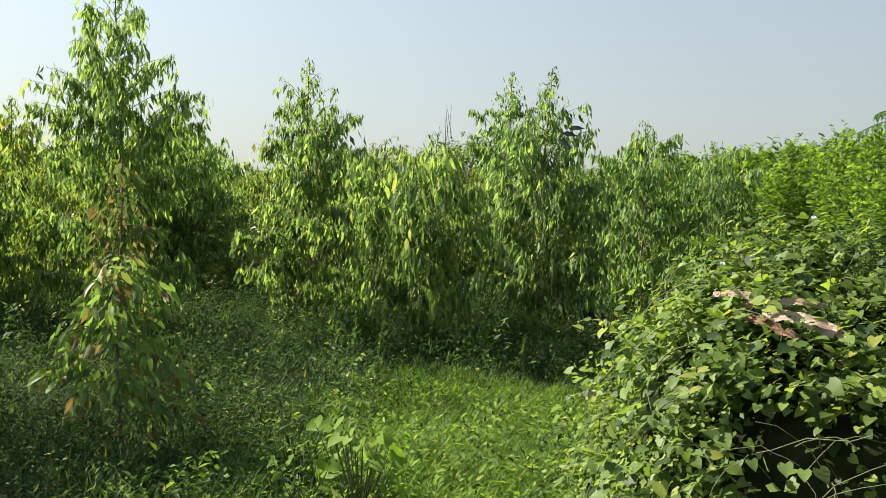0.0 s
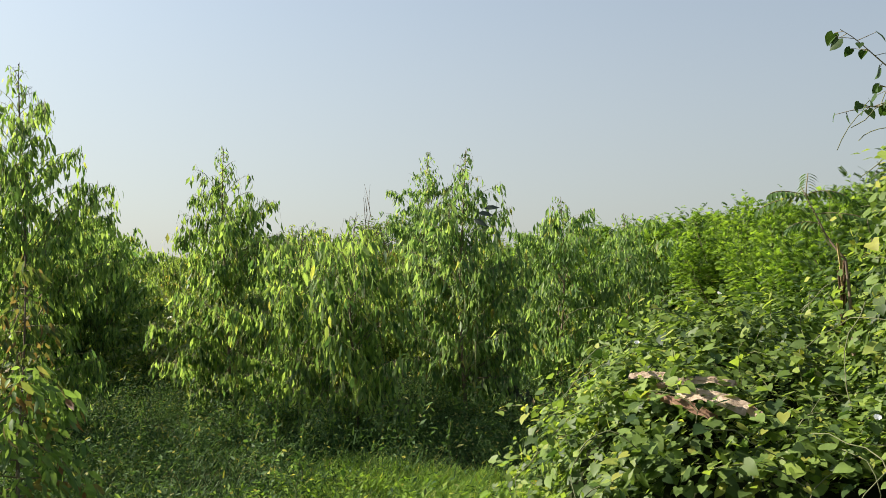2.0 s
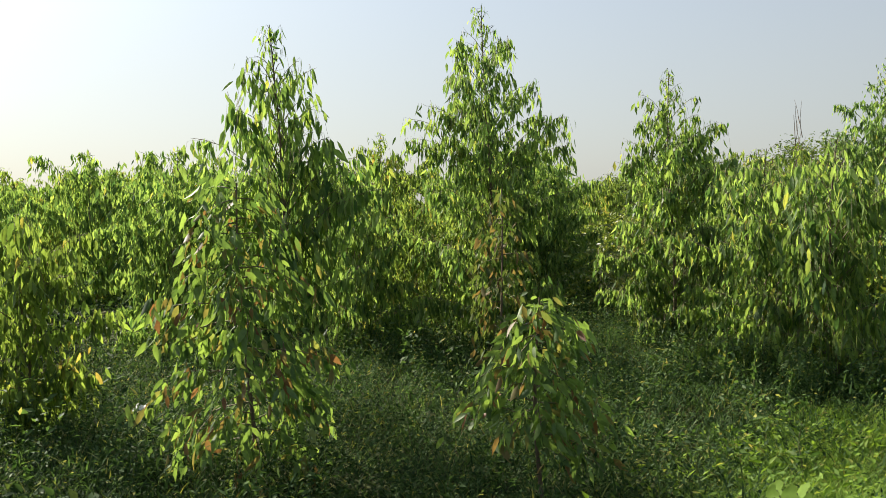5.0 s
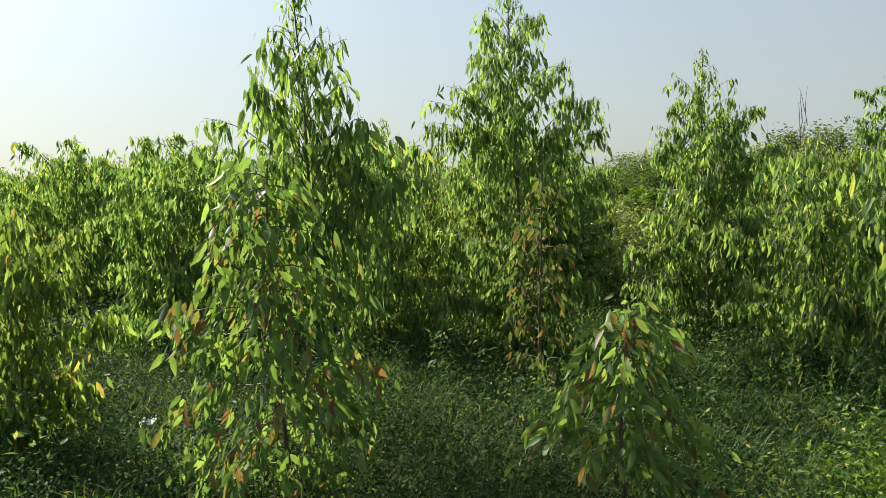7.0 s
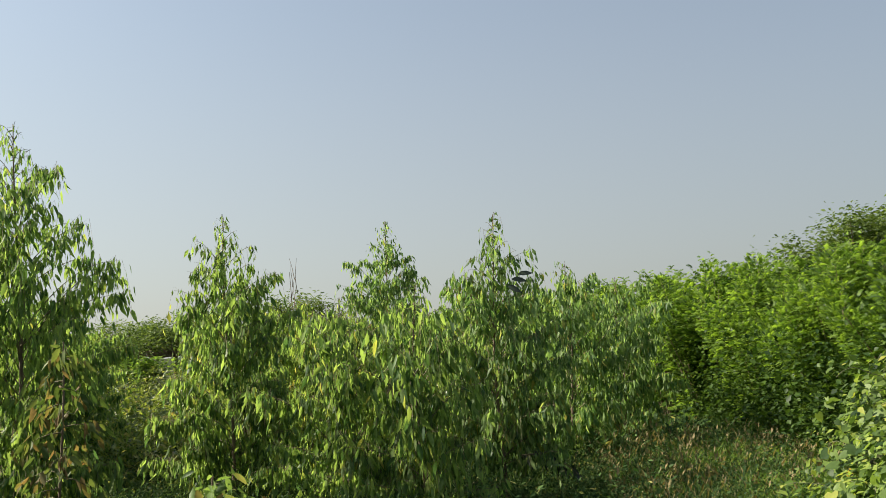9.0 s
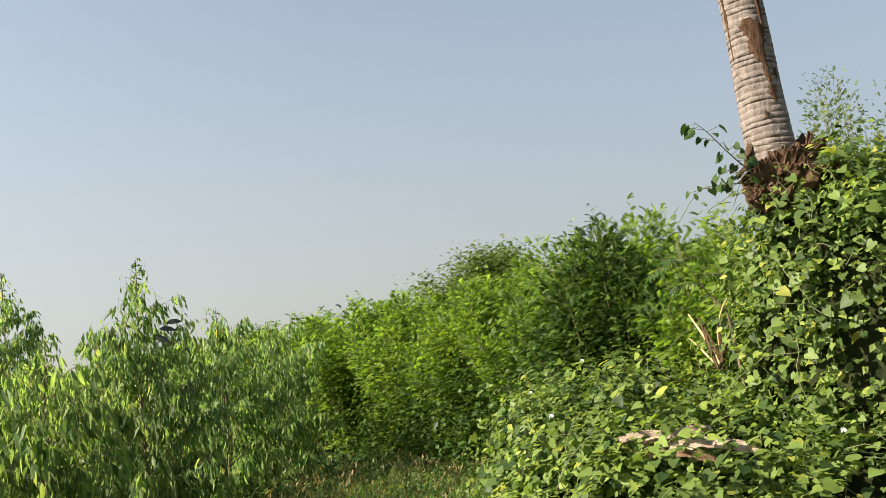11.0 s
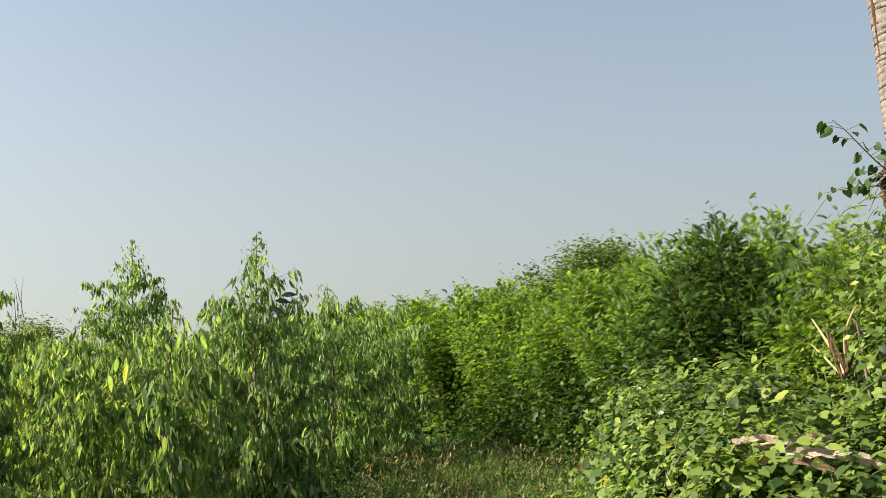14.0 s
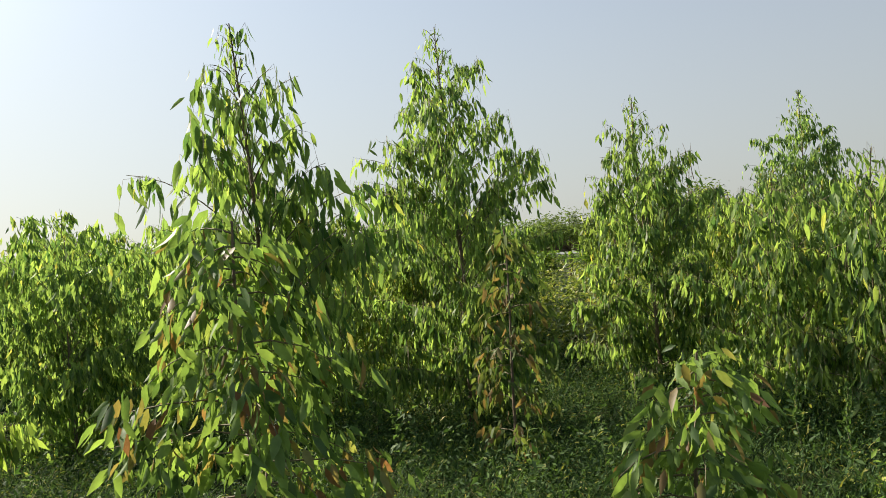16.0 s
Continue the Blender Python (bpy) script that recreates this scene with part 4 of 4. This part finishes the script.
sheath("palm_sheath", (1.36, 2.56, float(heap(np.array(1.36), np.array(2.56))) + 0.025), -35, 10, 0.26, 0.06, 0.018, 74, "fallen palm sheath showing its reddish inner side", SHEATH_IN)


def dead_frond():
    """Upright stubs of a dried frond: a fan of split straps, one tall and curved, that rise out of the vines."""
    root = thing("dead_palm_frond", (2.0, 3.03, 1.20), "dried yellow-brown palm frond stubs in the vines", "palm frond")
    root.rotation_euler = (0, 0, radians(75.5))
    root.scale = (0.85, 0.85, 0.85)
    r = np.random.default_rng(81)
    straps = [((0.15, 0, 1.0), 0.38, -0.1, 0.016), ((0.85, 0, 1.0), 0.40, 0.0, 0.020), ((0.60, 0.05, 1.0), 0.33, 0.0, 0.020), ((1.2, 0, 0.8), 0.34, 0.1, 0.016), ((-0.35, 0.05, 1.0), 0.25, 0.1, 0.018), ((-0.75, 0, 0.9), 0.25, 0.2, 0.018), ((0.3, -0.05, 1.0), 0.24, 0.1, 0.020), ((1.5, 0, 0.5), 0.30, 0.2, 0.012), ((-0.05, -0.05, 1.0), 0.22, 0.1, 0.02)]
    for k, (way, length, droop, w) in enumerate(straps):
        pts = bent((0.02 * (k % 4) - 0.03, 0.008 * (k % 3), 0), way, length, 8, droop, r, 0.03)
        if k == 0:
            pts = [p + Vector((-0.30 * (i / 8) ** 2.4, 0, -0.02 * (i / 8) ** 4)) for i, p in enumerate(pts)]
        v = []
        for i, p in enumerate(pts):
            h = w * ((1 - 0.35 * i / 8) if k == 0 else (0.7 + 0.5 * math.sin(0.4 * i)) * (1 - 0.75 * (i / 8) ** 3))
            v += [(p.x - h, p.y, p.z), (p.x, p.y - 0.006, p.z), (p.x + h, p.y, p.z), (p.x, p.y + 0.004, p.z)]
        g = np.arange(len(v)).reshape(-1, 4)
        n2 = np.roll(g, -1, 1)
        part("strap", mesh_of("strap", v, [np.stack([g[:-1], n2[:-1], n2[1:], g[1:]], -1).reshape(-1, 4)]), FROND if k in (0, 1, 3) else FIBRE, root)


dead_frond()


def hedge_bush(name, seed, at, height, radius, n, label, mat=None, size=0.20, form=None):
    """A shrub with rising wands that carry feathery leaves."""
    r = np.random.default_rng(seed)
    root = thing(name, at, label, "shrub", "feathery hedge shrubs")
    wands, P, W, U, S = [], [], [], [], []
    for k in range(26):
        a = r.uniform(0, 6.283)
        d = r.uniform(0.05, 0.75)
        top = height * (1.0 - 0.45 * d * d) * r.uniform(0.8, 1.08)
        end = Vector((math.cos(a) * radius * d * 1.2, math.sin(a) * radius * d * 1.2, top))
        start = Vector((math.cos(a) * 0.12, math.sin(a) * 0.12, 0))
        pts = [start.lerp(end, i / 7) + Vector((0, 0, 0.18 * math.sin(math.pi * i / 7))) for i in range(8)]
        wands.append([(p, 0.012 * (1 - 0.85 * i / 7)) for i, p in enumerate(pts)])
        for _ in range(n // 26):
            u = r.random() ** 0.6 * 7
            i = min(int(u), 6)
            p = pts[i].lerp(pts[i + 1], u - i)
            b = r.uniform(0, 6.283)
            reach = r.random() ** 0.7 * 0.42 * (1 - 0.6 * u / 7)
            P.append((p.x + math.cos(b) * reach, p.y + math.sin(b) * reach, max(0.1, p.z + r.normal(0, 0.08))))
            W.append((math.cos(b), math.sin(b), r.uniform(-0.3, 0.7) + max(0, u - 6.2) * 1.8))
            U.append((r.normal(0, 0.7), r.normal(0, 0.7), 1))
            S.append(size * r.uniform(0.6, 1.2))
    # thin leader shoots above the crown
    for wand in list(wands):
        tip = wand[-1][0]
        if tip.z > 0.72 * height:
            pts = bent(tip, (r.normal(0, 0.3), r.normal(0, 0.3), 1), r.uniform(0.12, 0.34), 5, 0.3, r, 0.1)
            wands.append([(q, 0.003 * (1 - 0.8 * i / 5)) for i, q in enumerate(pts)])
            for q in pts[1:] + pts[2:]:
                b = r.uniform(0, 6.283)
                P.append(tuple(q))
                W.append((math.cos(b), math.sin(b), r.uniform(0.2, 0.9)))
                U.append((r.normal(0, 0.5), r.normal(0, 0.5), 1))
                S.append(size * r.uniform(0.5, 0.95))
    tagged(part("branchwork", tubes("branchwork", wands, 4), TWIG, root), kind="stuff")
    part("crown", leaf_mesh("crown", [form or feather(5, 0.30)], P, W, U, S), mat or LEUC, root)
    return root


HEDGE = "tall bright green feathery-leaved shrub in the hedge"
shrubs = [hedge_bush("feathery_shrub", 51, (4.0, 7.4, 0), 2.28, 1.0, 7600, HEDGE, size=0.088, form=feather(6, 0.25, 0.085)), hedge_bush("feathery_shrub", 52, (4.2, 8.9, 0), 2.28, 1.1, 7600, HEDGE, size=0.088, form=feather(6, 0.25, 0.085))]
far_shrub = hedge_bush("feathery_shrub", 53, (3.0, 15.0, 0), 2.26, 1.1, 1500, HEDGE, size=0.17, form=feather(4, 0.26, 0.11))
rng3 = np.random.default_rng(9)
for i, y in enumerate(np.arange(6.7, 34, 0.72)):
    for x0 in (4.0, 5.2):
        near = y < 13 and (x0 < 5 or y < 9)
        c = copy_thing(shrubs[rng3.integers(2)] if near else far_shrub, Matrix.Translation((x0 - 0.03 * (y - 6) - 0.30 * max(0, y - 10) + rng3.normal(0, 0.25), y + rng3.normal(0, 0.3), 0)) @ Matrix.Rotation(rng3.uniform(0, 6.28), 4, "Z"))
        s = rng3.uniform(0.86, 1.0) if y < 10 else rng3.uniform(0.90, 1.06)
        c.scale = (s, s, s * rng3.uniform(0.9, 1.05))
# a line of green shrubs far behind the rows
for x in np.arange(-26, 1, 1.7):
    c = copy_thing(far_shrub, Matrix.Translation((x + rng3.normal(0, 0.3), 34 + rng3.normal(0, 1.5), 0)) @ Matrix.Rotation(rng3.uniform(0, 6.28), 4, "Z"))
    c.scale = (1.25, 1.25, rng3.uniform(0.6, 0.8))
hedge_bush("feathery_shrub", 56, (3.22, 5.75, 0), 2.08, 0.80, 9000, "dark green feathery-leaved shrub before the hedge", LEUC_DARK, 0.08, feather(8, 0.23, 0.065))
hedge_bush("feathery_shrub", 57, (3.42, 4.62, 0), 1.98, 0.42, 5600, "light green feathery-leaved shrub beside the palm", LEUC, 0.075, feather(8, 0.23, 0.065))
airy = hedge_bush("feathery_tree", 55, (5.0, 4.7, 0), 3.1, 0.9, 9000, "tall airy feathery-leaved tree behind the palm", TREE_LEAF, 0.038, feather(4, 0.30, 0.10))


def spreading_tree(name, seed, at, height, radius, trunk, leaf, n, label, flat=0.5, mat=None, group="far trees"):
    """A far tree: a forked trunk, limbs, and a broken crown of leaf clumps."""
    r = np.random.default_rng(seed)
    root = thing(name, at, label, "tree", group)
    lines = [[((0, 0, -0.1), trunk), ((0.05, 0, height * 0.25), trunk * 0.8), ((0, 0.05, height * 0.45), trunk * 0.6)]]
    P, W, U, S = [], [], [], []
    for k in range(46):
        a, d = r.uniform(0, 6.283), math.sqrt(r.random())
        end = Vector((math.cos(a) * radius * d, math.sin(a) * radius * d, height * (0.62 + (0.36 - flat * 0.3 * d * d) * r.random()) - flat * height * 0.18 * d * d))
        mid = end * 0.5 + Vector((0, 0, height * 0.12))
        lines.append([((0, 0, height * 0.4), trunk * 0.45), (mid, trunk * 0.3), (end, trunk * 0.08)])
        m = n // 46
        spread = np.array([radius * 0.13, radius * 0.13, height * 0.05])
        for q in r.normal(0, 1, (m, 3)) * spread:
            P.append((end.x + q[0], end.y + q[1], end.z + q[2]))
            b = r.uniform(0, 6.283)
            W.append((math.cos(b), math.sin(b), r.uniform(-0.6, 0.6)))
            U.append((r.normal(0, 0.5), r.normal(0, 0.5), 1))
            S.append(leaf * r.uniform(0.6, 1.3))
    part("trunk", tubes("trunk", lines[:1], 8), BARK, root)
    tagged(part("branchwork", tubes("branchwork", lines[1:], 5), BARK, root), kind="stuff")
    part("crown", leaf_mesh("crown", [chip(0.5)], P, W, U, S), mat or TREE_LEAF, root)
    return root


spreading_tree("neem_tree", 91, (9.4, 21.5, 0), 4.35, 2.0, 0.12, 0.13, 14000, "rounded neem tree showing over the hedge", 0.5)
spreading_tree("acacia_tree", 92, (-17.5, 45, 0), 3.9, 3.4, 0.16, 0.20, 8000, "flat-topped acacia beyond the plantation", 0.9)
spreading_tree("acacia_tree", 93, (-9.5, 40, 0), 4.5, 2.6, 0.16, 0.18, 5000, "airy flat-topped acacia behind the rows", 0.9)
for k, (x, y, h, w) in enumerate(((-62, 140, 8.5, 9), (-50, 142, 7, 8), (-88, 100, 7, 2.6), (-91, 100, 6.4, 2.4), (-84.5, 102, 6.6, 2.6), (-80, 101, 5.2, 3), (-110, 98, 5.5, 6), (-32, 70, 3.6, 5), (-120, 60, 5, 6), (-38, 72, 3.2, 5), (-26, 75, 3.6, 6))):
    spreading_tree("field_tree", 100 + k, (x, y, 0), h, w, 0.25, 0.5, 2400, "distant hazy green field tree", 0.6)


def bare_tree():
    root = thing("bare_tree", (-5.05, 20.2, 0), "leafless grey twigs of a dead tree over the rows", "tree")
    r = np.random.default_rng(121)
    part("trunk", tubes("trunk", [[(p, 0.03 * (1 - 0.8 * i / 8)) for i, p in enumerate(bent((0, 0, 0), (0.02, 0, 1), 3.4, 8, 0, r, 0.02))]], 6), BARK, root)
    for k in range(9):
        pts = bent((r.normal(0, 0.04), 0, 1.9 + 0.16 * k), (r.normal(0, 0.35), r.normal(0, 0.35), 1), r.uniform(0.5, 1.1), 6, 0, r, 0.08)
        part("limb", tubes("limb", [[(p, 0.012 * (1 - 0.8 * i / 6)) for i, p in enumerate(pts)]], 4), BARK, root)


bare_tree()


# ---- small things ----
def weed_spike(at, height, seed):
    """A tall weed: a straight stem with leaves below and a thick seed spike."""
    r = np.random.default_rng(seed)
    root = thing("weed_spike", at, "tall green weed with a seed spike", "weed", "tall weeds in the grass")
    stem = [Vector((0.01 * math.sin(i), 0.01 * math.cos(i), height * i / 8)) for i in range(9)]
    part("stem", tubes("stem", [[(p, 0.004) for p in stem]], 5), VINE_STEM, root)
    L = hanging(r, stem[:6], 34, 0.06, 0.1, SAP_FORMS, 0.02)
    p, w, n, s, k = zip(*L)
    part("foliage", leaf_mesh("foliage", SAP_FORMS, p, w, n, s, k), GRASS, root)
    L = hanging(r, stem[4:], 130, 0.022, -0.6, [simple(0.5)], 0.007)
    p, w, n, s, k = zip(*L)
    part("seed_spike", leaf_mesh("seed_spike", [simple(0.5)], p, w, n, s), GRASS, root)


for k, (x, y, h) in enumerate(((-1.03, 4.86, 0.42), (-2.16, 5.10, 0.40), (-2.11, 4.57, 0.36), (-0.75, 4.6, 0.34), (-1.3, 5.1, 0.4), (0.05, 5.3, 0.3), (0.95, 6.6, 0.42), (1.5, 6.1, 0.4), (-2.6, 3.4, 0.3), (-0.5, 3.9, 0.34), (1.9, 7.3, 0.5))):
    weed_spike((x, y, float(rise(x, y))), h * 1.25, 130 + k)


def broad_weed(at, height, size, seed, count, label):
    """A low plant with a few large lobed leaves on stalks."""
    r = np.random.default_rng(seed)
    root = thing("broadleaf_weed", at, label, "weed", "broad-leaved weeds")
    for k in range(count):
        a = k * 2.4 + r.normal(0, 0.3)
        top = Vector((math.cos(a) * 0.16 * r.uniform(0.3, 1.2), math.sin(a) * 0.16 * r.uniform(0.3, 1.2), height * r.uniform(0.35, 1.0)))
        stalk = part("stalk", tubes("stalk", [[((0, 0, 0), 0.004), (top * 0.5 + Vector((0, 0, 0.04)), 0.003), (top, 0.002)]], 5), VINE_STEM, root)
        me = leaf_mesh("blade", [heart(True)], [tuple(top)], [(math.cos(a), math.sin(a), r.uniform(-0.9, 0.1))], [(r.normal(-0.3, 0.5), r.normal(-0.7, 0.5), 0.5)], [size * r.uniform(0.6, 1.2)])
        part("blade", me, YELLOW if k == 3 else LUSH, stalk, "yellowed leaf" if k == 3 else "")


broad_weed((-0.03, 2.56, 0), 0.48, 0.058, 151, 48, "bright green broad-leaved weed with one yellow leaf")
broad_weed((-0.24, 2.52, 0), 0.36, 0.058, 152, 20, "bright green broad-leaved weed in the grass")
broad_weed((0.80, 2.45, 0), 0.42, 0.10, 153, 7, "broad-leaved weed at the foot of the heap")
broad_weed((0.62, 4.2, 0), 0.35, 0.06, 154, 14, "bright green broad-leaved weed in the grass")

scrap = bmesh.new()
bmesh.ops.create_grid(scrap, x_segments=8, y_segments=4, size=0.5)
for vtx in scrap.verts:
    vtx.co = Vector((vtx.co.x * 0.11, vtx.co.y * 0.035, 0.012 * math.sin(40 * vtx.co.x) + 0.02 * vtx.co.y))
bmesh.ops.solidify(scrap, geom=scrap.faces[:], thickness=0.002)
ob = part("litter_scrap", scrap, LITTER)
ob.matrix_world = pose(-4.05, 2.50, 0.20, 12, -10, 35)
tagged(ob, "crumpled white scrap of litter lying on the weeds", "litter")


def withered_branch():
    root = thing("withered_branch", (0.16, 7.35, 0.0), "dark withered leafy branch lying below the eucalyptus", "branch")
    r = np.random.default_rng(161)
    pts = bent((-0.25, 0, 0.42), (1, 0.1, 0.25), 0.6, 7, 1.4, r, 0.05)
    part("stem", tubes("stem", [[(p, 0.006) for p in pts]], 5), TWIG, root)
    L = hanging(r, pts, 70, 0.10, 1.2, EUC_FORMS, 0.03)
    p, w, n, s, k = zip(*L)
    part("foliage", leaf_mesh("foliage", EUC_FORMS, p, w, n, s, k), DEADLEAF, root)


withered_branch()
for dx, dz, way in ((0.16, 1.98, (1, -0.2, -0.1)), (0.22, 2.02, (1, 0.1, 0.15)), (0.12, 1.92, (0.9, -0.3, -0.4))):
    me = leaf_mesh("withered_leaf", [lance(0.42, 0.2, 0.2)], [(dx, -0.08, dz)], [way], [(0, -0.8, 0.6)], [0.15])
    part("withered_leaf", me, DEADLEAF, te, "dark withered leaf")


def vine_flower(at, seed):
    bm = bmesh.new()
    bmesh.ops.create_cone(bm, segments=10, radius1=0.003, radius2=0.011, depth=0.014)
    for f in list(bm.faces):
        if len(f.verts) > 4 and f.calc_center_median().z > 0:
            bm.faces.remove(f)
    bmesh.ops.transform(bm, matrix=Matrix.Translation(at) @ Matrix.Rotation(0.7, 4, "X") @ Matrix.Rotation(seed, 4, "Z"), verts=bm.verts)
    tagged(part("vine_flower", bm, FLOWER), "small white flower among the vine leaves", "flower", "white vine flowers")


for k, (x, y) in enumerate(((1.05, 2.05), (1.35, 1.85), (1.62, 3.6), (1.25, 3.3), (1.9, 2.4), (1.5, 3.95), (2.1, 3.6))):
    vine_flower((x, y - 0.05, float(heap(np.array(x), np.array(y))) + 0.13), k)
for k, (x, y) in enumerate(((1.50, 1.80), (1.62, 1.76), (1.15, 3.75))):
    me = leaf_mesh("yellow_leaf", [heart(True), heart()], [(x, y - 0.1, float(heap(np.array(x), np.array(y))) + 0.04)], [(0.2, -0.6, -0.8)], [(-0.4, -0.8, 0.5)], [0.042], [k % 2])
    tagged(part("yellow_leaf", me, YELLOW), "yellowed vine leaf hanging on the heap", "leaf", "yellowed vine leaves")
